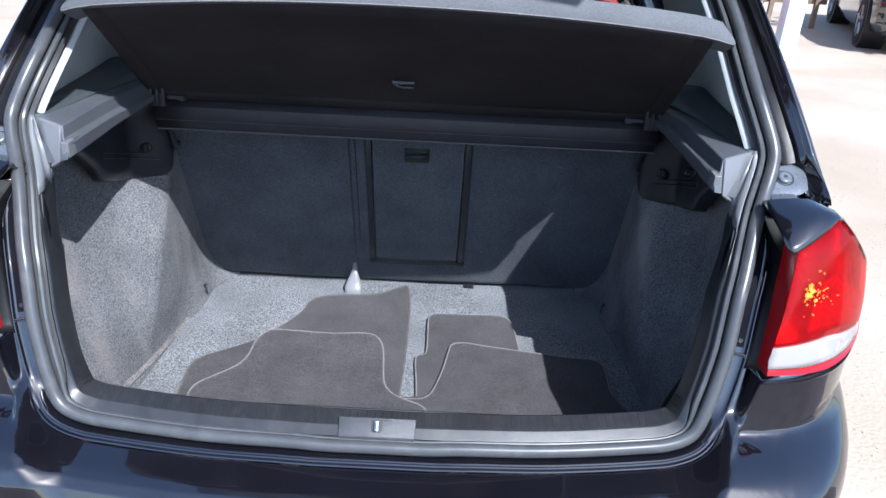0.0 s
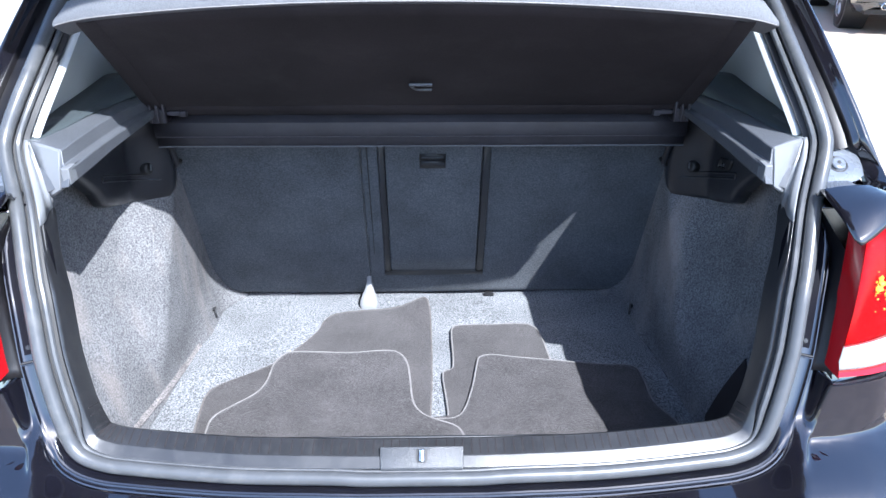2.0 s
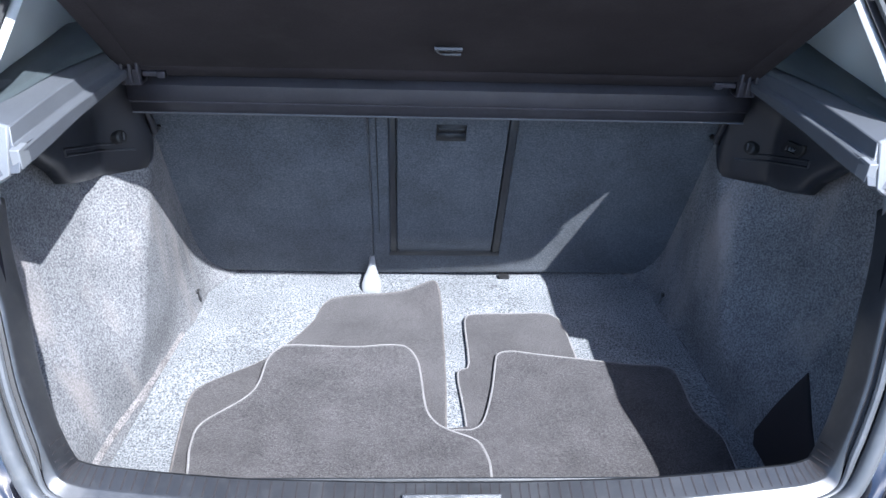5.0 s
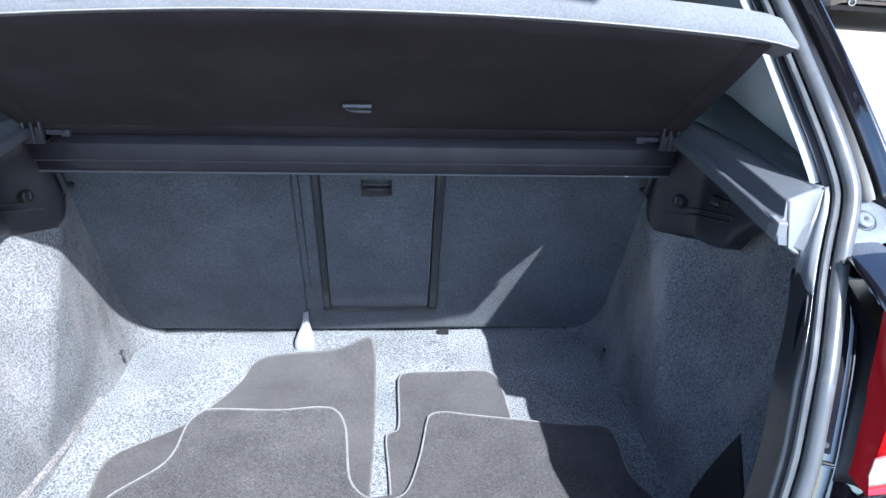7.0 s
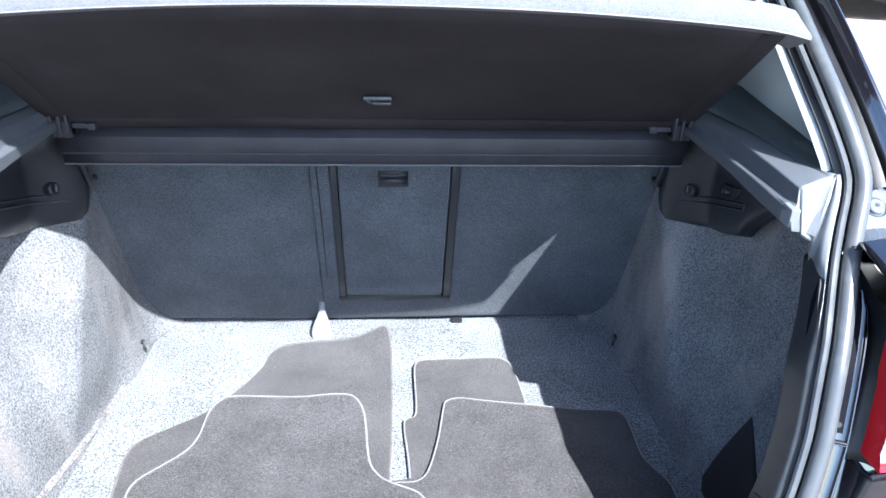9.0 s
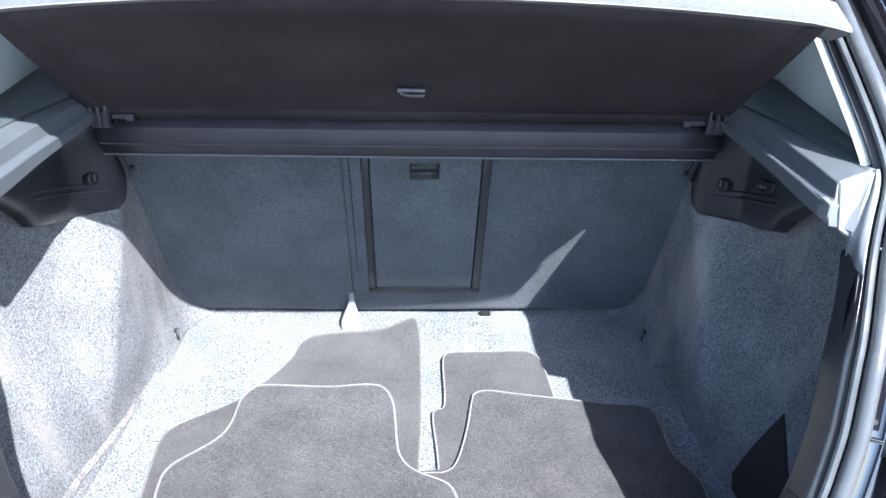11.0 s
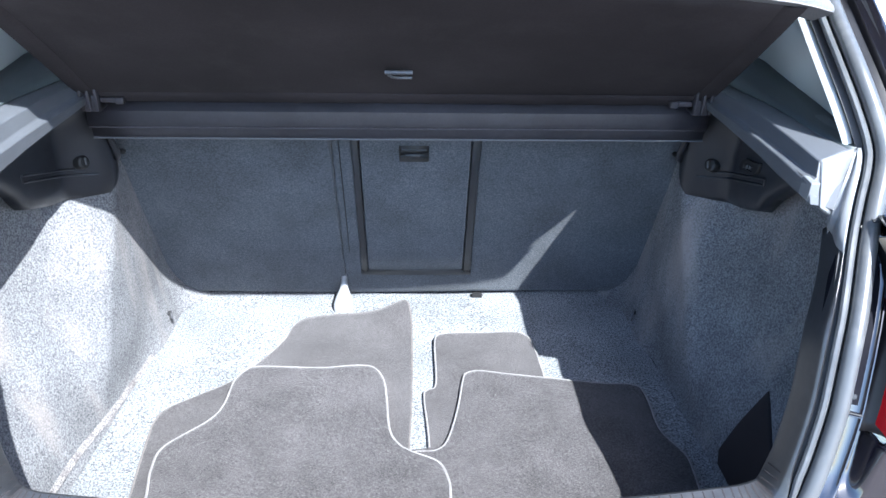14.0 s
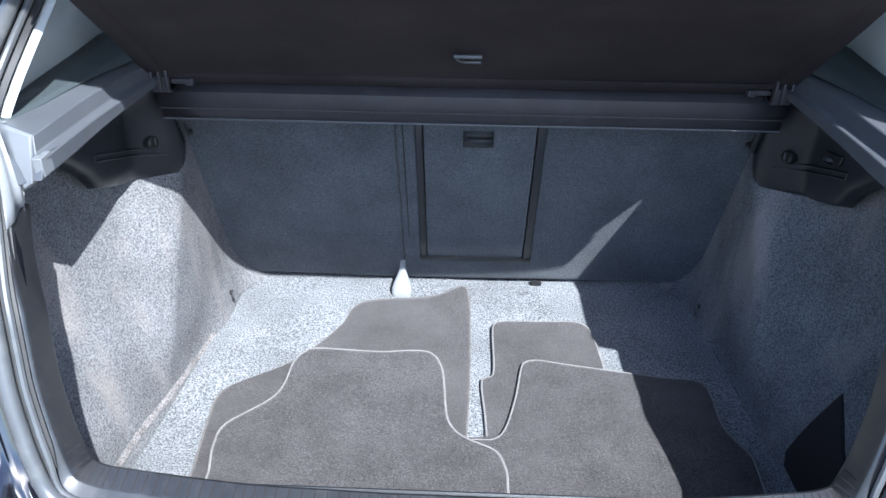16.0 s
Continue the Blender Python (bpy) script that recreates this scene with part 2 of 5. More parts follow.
def ground_material():
    m, n, l, b = nodes_of("sandy_ground")
    tc = n.new("ShaderNodeTexCoord")

    def tex(kind, scale):
        t = n.new(kind)
        t.inputs["Scale"].default_value = scale
        l.new(tc.outputs["Object"], t.inputs["Vector"])
        return t
    a, c, v = tex("ShaderNodeTexNoise", 0.9), tex("ShaderNodeTexNoise", 60.0), tex("ShaderNodeTexVoronoi", 38.0)
    a.inputs["Detail"].default_value = 6.0
    ramp = n.new("ShaderNodeValToRGB")
    ramp.color_ramp.elements[0].position, ramp.color_ramp.elements[1].position = 0.3, 0.7
    ramp.color_ramp.elements[0].color, ramp.color_ramp.elements[1].color = (0.36, 0.285, 0.21, 1), (0.45, 0.385, 0.305, 1)
    l.new(a.outputs["Fac"], ramp.inputs[0])
    peb = n.new("ShaderNodeMapRange")
    peb.inputs["From Min"].default_value, peb.inputs["From Max"].default_value = 0.10, 0.22
    peb.inputs["To Min"].default_value, peb.inputs["To Max"].default_value = 0.45, 1.0
    l.new(v.outputs["Distance"], peb.inputs["Value"])
    msk = n.new("ShaderNodeMapRange")
    msk.inputs["From Min"].default_value, msk.inputs["From Max"].default_value = 0.50, 0.58
    l.new(c.outputs["Fac"], msk.inputs["Value"])
    mx = n.new("ShaderNodeMix")
    l.new(msk.outputs[0], mx.inputs[0])
    mx.inputs[2].default_value = 1.0
    l.new(peb.outputs[0], mx.inputs[3])
    sc = n.new("ShaderNodeVectorMath")
    sc.operation = "SCALE"
    l.new(ramp.outputs[0], sc.inputs[0])
    l.new(mx.outputs[0], sc.inputs["Scale"])
    l.new(sc.outputs[0], b.inputs["Base Color"])
    b.inputs["Roughness"].default_value = 0.95
    bn = n.new("ShaderNodeBump")
    bn.inputs["Strength"].default_value, bn.inputs["Distance"].default_value = 0.5, 0.01
    l.new(c.outputs["Fac"], bn.inputs["Height"])
    l.new(bn.outputs[0], b.inputs["Normal"])
    return m


def prism_material():
    m, n, l, b = nodes_of("prism_reflector")
    tc, v = n.new("ShaderNodeTexCoord"), n.new("ShaderNodeTexVoronoi")
    v.inputs["Scale"].default_value = 230.0
    l.new(tc.outputs["Object"], v.inputs["Vector"])
    bn = n.new("ShaderNodeBump")
    bn.inputs["Strength"].default_value, bn.inputs["Distance"].default_value = 1.0, 0.004
    l.new(v.outputs["Distance"], bn.inputs["Height"])
    l.new(bn.outputs[0], b.inputs["Normal"])
    b.inputs["Base Color"].default_value = (0.85, 0.45, 0.42, 1)
    b.inputs["Metallic"].default_value, b.inputs["Roughness"].default_value = 0.8, 0.25
    return m


PRISM = prism_material()
GROUND = ground_material()


# ---- building helpers ----
def placed(ob):
    """The pose of an object in the world, worked out from its own and its parents' poses."""
    m = ob.matrix_basis.copy()
    return placed(ob.parent) @ ob.matrix_parent_inverse @ m if ob.parent else m


def link(name, bm, material, parent=None, label="", smooth=35.0, facing=None):
    me = bpy.data.meshes.new(name)
    bmesh.ops.recalc_face_normals(bm, faces=bm.faces)
    if facing and sum((f.normal * f.calc_area() for f in bm.faces), Vector()).dot(Vector(facing)) < 0:
        bmesh.ops.reverse_faces(bm, faces=bm.faces)
    bm.to_mesh(me)
    bm.free()
    for mt in (material if isinstance(material, (list, tuple)) else [material]):
        me.materials.append(mt)
    if smooth:
        me.shade_smooth()
        me.set_sharp_from_angle(angle=radians(smooth))
    ob = new(name, me)
    if parent is not None:
        ob.parent = parent
        ob.matrix_parent_inverse = placed(parent).inverted()
    if label:
        ob["label"] = label
    return ob


def part(name, bm, material, parent, label="", smooth=35.0, facing=None):
    return link(name, bm, material, parent, label, smooth, facing)


def bevel(ob, width=0.002, segments=2, angle=35):
    md = ob.modifiers.new("bevel", "BEVEL")
    md.width, md.segments, md.limit_method, md.angle_limit = width, segments, "ANGLE", radians(angle)
    return ob


def solid(ob, thickness, offset=-1.0):
    md = ob.modifiers.new("thickness", "SOLIDIFY")
    md.thickness, md.offset = thickness, offset
    return ob


def grid(rows, closed=False, ends=False, bm=None):
    """Quads between rows of points. closed: each row is a ring. ends: cap the first and last ring."""
    bm = bm or bmesh.new()
    vs = [[bm.verts.new(p) for p in r] for r in rows]
    k = len(rows[0])
    for a, b in zip(vs[:-1], vs[1:]):
        for i in range(k if closed else k - 1):
            j = (i + 1) % k
            bm.faces.new((a[i], a[j], b[j], b[i]))
    if ends:
        bm.faces.new(vs[0][::-1])
        bm.faces.new(vs[-1])
    return bm


def box(x0, x1, y0, y1, z0, z1, bm=None):
    return grid([[(x0, y0, z), (x1, y0, z), (x1, y1, z), (x0, y1, z)] for z in (z0, z1)], True, True, bm)


def tube(points, r, sides=10, bm=None, flat=1.0, up=(0, 0, 1)):
    """A round rod along points."""
    pts = [Vector(p) for p in points]
    rows = []
    for i, p in enumerate(pts):
        t = (pts[min(i + 1, len(pts) - 1)] - pts[max(i - 1, 0)]).normalized()
        a = t.cross(Vector(up))
        if a.length < 1e-3:
            a = t.cross(Vector((1, 0, 0)))
        a.normalize()
        b = a.cross(t)
        rows.append([p + a * r * math.cos(q) + b * r * flat * math.sin(q) for q in (2 * math.pi * k / sides for k in range(sides))])
    return grid(rows, True, True, bm)


def cylinder(c, axis, r, h, sides=20, bm=None, r2=None):
    c, axis = Vector(c), Vector(axis).normalized()
    a = axis.orthogonal().normalized()
    b = axis.cross(a)
    rows = [[c + axis * s + (a * math.cos(q) + b * math.sin(q)) * rr for q in (2 * math.pi * k / sides for k in range(sides))]
            for s, rr in ((0, r), (h, r if r2 is None else r2))]
    return grid(rows, True, True, bm)


def curve(points, n=8, closed=False):
    """A smooth line through points."""
    p = [Vector(q) for q in points]
    out, m = [], len(p)
    for i in range(m if closed else m - 1):
        a, b, c, d = ((p[(i + k) % m] if closed else p[min(max(i + k, 0), m - 1)]) for k in (-1, 0, 1, 2))
        for s in range(n):
            t = s / n
            out.append(0.5 * ((2 * b) + (c - a) * t + (2 * a - 5 * b + 4 * c - d) * t * t + (3 * b - a - 3 * c + d) * t ** 3))
    if not closed:
        out.append(p[-1])
    return out


def lerp_at(table, v):
    """Value from a table of (v, value) rows."""
    return float(np.interp(v, [a for a, _ in table], [b for _, b in table]))


def mirrored(p):
    return Vector((-p[0], p[1], p[2]))


def side(s, p):
    return Vector((s * p[0], p[1], p[2]))


def empty(name, at=(0, 0, 0)):
    ob = new(name)
    ob.location = at
    ob.empty_display_size = 0.1
    return ob


# ---- ground ----
G0 = -0.08


def ground_z(y):
    return G0 - 0.035 * max(0.0, min(y, 60.0) - 1.0)


gy = [-400, -60, -8, -3, 0, 1, 2, 4, 8, 16, 30, 60, 120, 400]
ground = link("ground", grid([[(x, y, ground_z(y)) for x in (-400, -60, -10, -4, 0, 4, 10, 60, 400)] for y in gy]), GROUND)
tagged(ground, "pale sandy gravel yard in full sun", "ground", kind="structure")

# unseen dark ground, added so the bumper reflects brown and less light bounces in
road = link("road", grid([[(x, y, ground_z(y) + 0.006) for x in (-60, -10, -3, 0, 3, 10, 60)] for y in (-60, -20, -6, -2, -0.5, 0.35)]), UNSEEN_GROUND)
tagged(road, "unseen dark brown ground behind the car, added for reflections and bounce", "road", kind="structure")

# ---- the hatchback: body round the boot opening ----
car = tagged(empty("hatchback_car", (0, 2.0, G0)), "black hatchback car with its boot open and empty cabin", "car")

PROFILE = [(0.55, -0.09), (0.665, -0.035), (0.8, 0.02), (0.95, 0.09), (1.11, 0.17), (1.228, 0.32), (1.40, 0.56)]
HALF = [(0.0, -0.0365, 0.6795), (0.08, -0.0365, 0.6795), (0.13, -0.035, 0.6815), (0.25, -0.032, 0.683), (0.34, -0.027, 0.687), (0.42, -0.023, 0.694), (0.455, -0.021, 0.699),
        (0.485, -0.016, 0.709), (0.503, -0.008, 0.726), (0.518, 0.006, 0.765), (0.53, 0.022, 0.803), (0.54, 0.038, 0.841), (0.547, 0.055, 0.877), (0.554, 0.073, 0.914),
        (0.5655, 0.0986, 0.9478), (0.5881, 0.1575, 1.0126), (0.6068, 0.1951, 1.0443), (0.6226, 0.2257, 1.078), (0.6272, 0.2492, 1.1049), (0.6135, 0.2786, 1.1492), (0.6025, 0.3161, 1.1874),
        (0.6012, 0.3714, 1.2199), (0.5958, 0.4648, 1.2788), (0.5792, 0.5762, 1.3517), (0.5566, 0.6834, 1.4145), (0.509, 0.7357, 1.4443), (0.4241, 0.7549, 1.4549), (0.0, 0.7705, 1.462)]
RIGHT = curve(HALF, 4)
FULL = [mirrored(p) for p in reversed(RIGHT[1:])] + RIGHT   # left roof, left side, sill, right side, right roof


def frames(path):
    """Along the opening's edge: each point with its outward and its rearward direction."""
    out = []
    for i, p in enumerate(path):
        t = (path[min(i + 1, len(path) - 1)] - path[max(i - 1, 0)]).normalized()
        m = lerp_at([(0.66, 0.40), (1.05, 0.50), (1.14, 1.2), (1.5, 1.45)], p.z)
        f = Vector((0, -1, m)).normalized()
        f = (f - t * f.dot(t)).normalized()
        nrm = t.cross(f).normalized()
        if nrm.dot(p - Vector((0, lerp_at([(0.6, -0.05), (1.5, 0.7)], 1.05), 1.05))) < 0:
            nrm = -nrm
        out.append((p, nrm, f))
    return out


def sweep(path, profile, closed=False, ends=False):
    """Sweep a section of (outward, rearward) points along the opening. A section may depend on the place."""
    rows = [[p + n_ * a + f * b for a, b in (profile(p) if callable(profile) else profile)] for p, n_, f in frames(path)]
    return grid(rows, closed, ends)


def mixed(low, high, z0, z1):
    """A section that turns from one shape into another as the height goes from z0 to z1."""
    def at(p):
        k = min(1.0, max(0.0, (p.z - z0) / (z1 - z0)))
        k = k * k * (3 - 2 * k)
        return [(a0 + (a1 - a0) * k, b0 + (b1 - b0) * k) for (a0, b0), (a1, b1) in zip(low, high)]
    return at


def ring(a, b, r, k=10, squash=1.0):
    return [(a + r * math.cos(2 * math.pi * i / k), b + squash * r * math.sin(2 * math.pi * i / k)) for i in range(k)]


# painted flange that carries the seal, gutter and edge of the outer skin
F_LOW = [(-0.030, -0.030), (-0.012, -0.012), (0.008, -0.012), (0.0148, 0.004), (0.0172, 0.0118), (0.0194, 0.0132), (0.0216, 0.0112), (0.0240, 0.0118), (0.0262, 0.0160), (0.0284, 0.0166), (0.0312, 0.0148)]
F_SIDE = [(-0.030, -0.030), (-0.012, -0.012), (0.010, -0.012), (0.022, -0.012), (0.0275, -0.0115), (0.0305, -0.0100), (0.0325, -0.0065), (0.0340, -0.0060), (0.0355, -0.0080), (0.0365, -0.0110), (0.0370, -0.0150)]
F_TOP = [(-0.018, -0.024), (-0.012, -0.012), (0.008, -0.012), (0.0115, -0.0120), (0.0135, -0.0115), (0.0155, -0.0120), (0.0170, -0.0140), (0.0180, -0.017), (0.0190, -0.020), (0.0200, -0.024), (0.0205, -0.030)]
# the painted edge runs straight on below the dip of the seal
EDGE = [Vector((p.x, -0.0355 if abs(p.x) < 0.14 else p.y, max(p.z, 0.680))) if p.z < 0.69 else p.copy() for p in FULL]


def flange_at(p):
    return mixed(F_LOW, F_SIDE, 0.70, 0.775)(p) if p.z < 0.9 else mixed(F_SIDE, F_TOP, 0.97, 1.03)(p)


flange = part("opening_flange", sweep(EDGE, flange_at), PAINT, car)
# beside the lamps the flange is a satin carrier panel, only its outer bead is glossy
flange.data.materials.append(CARRIER)
for face in flange.data.polygons:
    if 0.838 < face.center.z < 1.045 and abs(face.center.x) > 0.4 and face.index % 10 < 4:
        face.material_index = 1
solid(flange, 0.003)
seal = part("boot_seal", sweep(FULL, ring(0.0, -0.001, 0.0105, 12), True, True), RUBBER, car, "grey rubber seal round the boot opening")
part("inner_lip", sweep(FULL, mixed(ring(-0.0085, -0.0088, 0.0036, 8), ring(-0.0165, -0.008, 0.0048, 8), 0.70, 0.76), True, True), RUBBER, seal)
part("groove", sweep(FULL, mixed([(-0.0090, -0.0160), (-0.0080, -0.0140), (-0.0065, -0.0125), (-0.004, -0.011)], [(-0.026, -0.019), (-0.018, -0.016), (-0.010, -0.012), (-0.004, -0.011)], 0.70, 0.76)), RUBBER_DARK, seal)


# inner trim: sill cover below, side covers up to the corner plates
SILL_PATH = [Vector((p.x, min(0.15, max(p.y, -0.0365)) if abs(p.x) < 0.2 else p.y, max(p.z, 0.6815))) for p in FULL if p.z <= 1.036 and p.y < 0.2]
SILL_LOW = [(-0.0110, -0.0098), (-0.0118, -0.0104), (-0.0256, -0.0174), (-0.0266, -0.0182), (-0.0276, -0.0194), (-0.0446, -0.0400), (-0.0445, -0.0440), (-0.0410, -0.0480), (-0.024, -0.054), (0.03, -0.060)]
SILL_SIDE = [(-0.0245, -0.0140), (-0.0262, -0.0135), (-0.0280, -0.0150), (-0.0290, -0.0175), (-0.0300, -0.0220), (-0.0335, -0.0540), (-0.0325, -0.0580), (-0.0280, -0.0610), (-0.014, -0.064), (0.03, -0.068)]
SILL_HIGH = [(-0.0225, -0.0130), (-0.0228, -0.0135), (-0.0230, -0.0150), (-0.0230, -0.0175), (-0.0230, -0.0220), (-0.0245, -0.0600), (-0.0235, -0.0630), (-0.0190, -0.0650), (-0.008, -0.067), (0.03, -0.070)]


def sill_at(p):
    return mixed(SILL_LOW, SILL_SIDE, 0.695, 0.775)(p) if p.z < 0.85 else mixed(SILL_SIDE, SILL_HIGH, 0.92, 1.00)(p)


sill = part("sill_trim", sweep(SILL_PATH, sill_at), SILL_PLASTIC, car, "grey grained plastic loading sill, scuffed")
solid(sill, 0.0015, 0.0)
inner_sill = part("sill_inner_wall", grid([[(x, 0.030 + 0.004, z) for x in np.linspace(-0.50, 0.50, 9)] for z in (0.465, 0.55, 0.66, 0.70)]), PLASTIC, car)
solid(inner_sill, 0.003)

# raised near-black strips across the sill's top, shade between the ribs put into colour
walked, last, rib_gap_mesh = 0.0, None, None
low_part = [q for q in frames(curve(SILL_PATH, 6)) if q[0].z < 0.76]
section_at = mixed(SILL_LOW, SILL_SIDE, 0.695, 0.775)
for p, n_, f in low_part:
    walked += (p - last).length if last else 0.0113
    last = p
    if walked < 0.0113:
        continue
    walked = 0.0
    sec = section_at(p)
    a = p + n_ * sec[4][0] + f * sec[4][1]
    b = p + n_ * sec[5][0] + f * sec[5][1]
    along = (b - a).normalized()
    wide = n_.cross(f).normalized()
    up_ = wide.cross(along)
    if up_.dot(-n_) < 0:
        up_ = -up_
    if rib_gap_mesh is None:
        ob = part("rib_gap", box(-0.0008, 0.0008, -0.0120, 0.0125, -0.0012, 0.0012), HOLLOW_SHADE, sill)
        rib_gap_mesh = ob.data
    else:
        ob = new("rib_gap", rib_gap_mesh)
        ob.parent = sill
        ob.matrix_parent_inverse = placed(sill).inverted()
    side_ = along.cross(up_)
    m = Matrix((side_, along, up_)).transposed().to_4x4()
    ob.matrix_basis = Matrix.Translation(a.lerp(b, 0.5)) @ m

# latch plate and striker on the sill
plate = part("latch_plate", grid([[(-0.0615, 0.003, 0.7050), (0.0615, 0.003, 0.7050)], [(-0.0615, -0.0025, 0.7110), (0.0615, -0.0025, 0.7110)],
                                  [(-0.060, -0.0260, 0.6915), (0.060, -0.0260, 0.6915)], [(-0.060, -0.0275, 0.6850), (0.060, -0.0275, 0.6850)]]), PLATE, car, "grained grey latch plate in the middle of the sill", facing=(0, -0.6, 0.8))
solid(plate, 0.004)
bevel(plate, 0.0015)
RUP = Vector((0, 0.765, 0.644))
ROUT = Vector((0, -0.644, 0.765))
rc = Vector((0, -0.0118, 0.7029))
recess = part("striker_recess", grid([[rc + Vector((x, 0, 0)) + RUP * b + ROUT * o for x, b in ((-0.0085, 0.008), (0.0085, 0.008), (0.0085, -0.007), (0.006, -0.011), (-0.006, -0.011), (-0.0085, -0.007))] for o in (-0.003, 0.0013)], True, True), BLACK, plate)
part("recess_lip", tube([rc + Vector((x, 0, 0)) + RUP * 0.0095 + ROUT * 0.001 for x in (-0.012, 0.0, 0.012)], 0.0013, 6), LEDGE_PLASTIC, plate)
part("striker", grid([[rc + RUP * b + ROUT * 0.0036 + Vector((r * math.cos(q), 0, 0)) + ROUT * r * math.sin(q) for q in (2 * math.pi * k / 14 for k in range(14))] for b, r in ((-0.0105, 0.0035), (-0.0095, 0.0048), (-0.002, 0.0050), (0.003, 0.0042), (0.006, 0.0052), (0.0075, 0.0046))], True, True), CHROME, plate, "chromed striker pin")

# ---- outer skin at the rear: bumper, quarters, lamps ----
BULGE = [(0.25, -0.08), (0.40, -0.13), (0.52, -0.142), (0.59, -0.140), (0.62, -0.139), (0.655, -0.132), (0.678, -0.119), (0.693, -0.099), (0.703, -0.074), (0.710, -0.044), (0.715, -0.020), (0.722, -0.010), (0.75, -0.003), (0.78, 0.001), (0.806, 0.003), (0.811, -0.001), (0.8155, -0.003), (0.8195, -0.002), (0.8225, 0.002), (0.825, 0.010), (0.827, 0.014), (0.92, 0.037), (1.009, 0.061), (1.05, 0.090)]


def soft_step(v, a, b):
    k = min(1.0, max(0.0, (v - a) / (b - a)))
    return k * k * (3 - 2 * k)


def skin_y(x, z):
    ax = abs(x)
    y = lerp_at(BULGE, z)
    if ax > 0.5:
        y += lerp_at([(0.5, 0.50), (0.60, 0.46), (0.70, 0.42), (0.75, 0.31), (0.83, 0.27), (1.0, 0.29)], z) * ((ax - 0.5) / 0.36) ** lerp_at([(0.70, 3.8), (0.83, 3.5)], z)
    return y


INNER = [(0.55, 0.40), (0.66, 0.46), (0.686, 0.488), (0.693, 0.502), (0.70, 0.520), (0.706, 0.534), (0.712, 0.546), (0.732, 0.561), (0.768, 0.571), (0.825, 0.584)]   # where the corner bulge begins
SCOOP = [(0, 0), (0.002, -0.012), (0.005, -0.030), (0.009, -0.046), (0.015, -0.060), (0.025, -0.072), (0.05, -0.084), (0.09, -0.090), (0.15, -0.092), (0.25, -0.080), (0.42, -0.03)]


def bumper_bm():
    """The skin fans out from the painted edge: a shelf below the sill, a bulge at each corner."""
    path = [q for q in frames(curve([p for p in EDGE if p.z < 0.835], 4)) if q[0].z <= 0.8245]
    rows = []
    for p, n_, f in path:
        a, b = flange_at(p)[-1]
        o = p + n_ * a + f * b
        up = soft_step(p.z, 0.70, 0.76)
        dx, dz = n_.x, n_.z * (1 - up)
        l_ = math.hypot(dx, dz)
        dx, dz = dx / l_, dz / l_
        most = min((0.862 - abs(o.x)) / max(abs(dx), 1e-4), (o.z - 0.25) / max(-dz, 1e-4))
        row = []
        for k in np.linspace(0, 1, 150):
            d = most * k ** 1.6
            x, z = o.x + dx * d, o.z + dz * d
            low = o.y + lerp_at(SCOOP, d) * (1 - up) + up * 0.004
            w = soft_step(abs(x), lerp_at(INNER, z) - 0.002, lerp_at(INNER, z) + lerp_at([(0.55, 0.07), (0.685, 0.042), (0.705, 0.020), (0.74, 0.012)], z))
            y = low + (skin_y(x, z) - low) * w * soft_step(d, 0.0, 0.008)
            row.append((x, y, z))
        rows.append(row)
    for i, s in ((0, -1), (-1, 1)):
        tail = [(x, y + 0.03, z + 0.002) for x, y, z in rows[i]]
        rows.insert(0, tail) if i == 0 else rows.append(tail)
    bm = grid(rows)
    for s in (1, -1):
        grid([[(s * x, y, z) for x, y in ((0.861, skin_y(0.862, z)), (0.872, 0.42), (0.880, 0.62))] for z in (0.82, 0.78, 0.74, 0.70, 0.64, 0.58, 0.48, 0.38, 0.25)], bm=bm)
    return bm


bumper = part("bumper", bumper_bm(), PAINT, car, "glossy black painted rear bumper", 60)
solid(bumper, 0.0012)


LAMP_TOP = [(0.590, 0.994), (0.600, 1.000), (0.62, 1.008), (0.643, 1.018), (0.662, 1.027), (0.679, 1.036), (0.690, 1.042), (0.70, 1.038), (0.735, 1.004), (0.76, 0.975), (0.79, 0.945), (0.82, 0.915), (0.85, 0.89)]


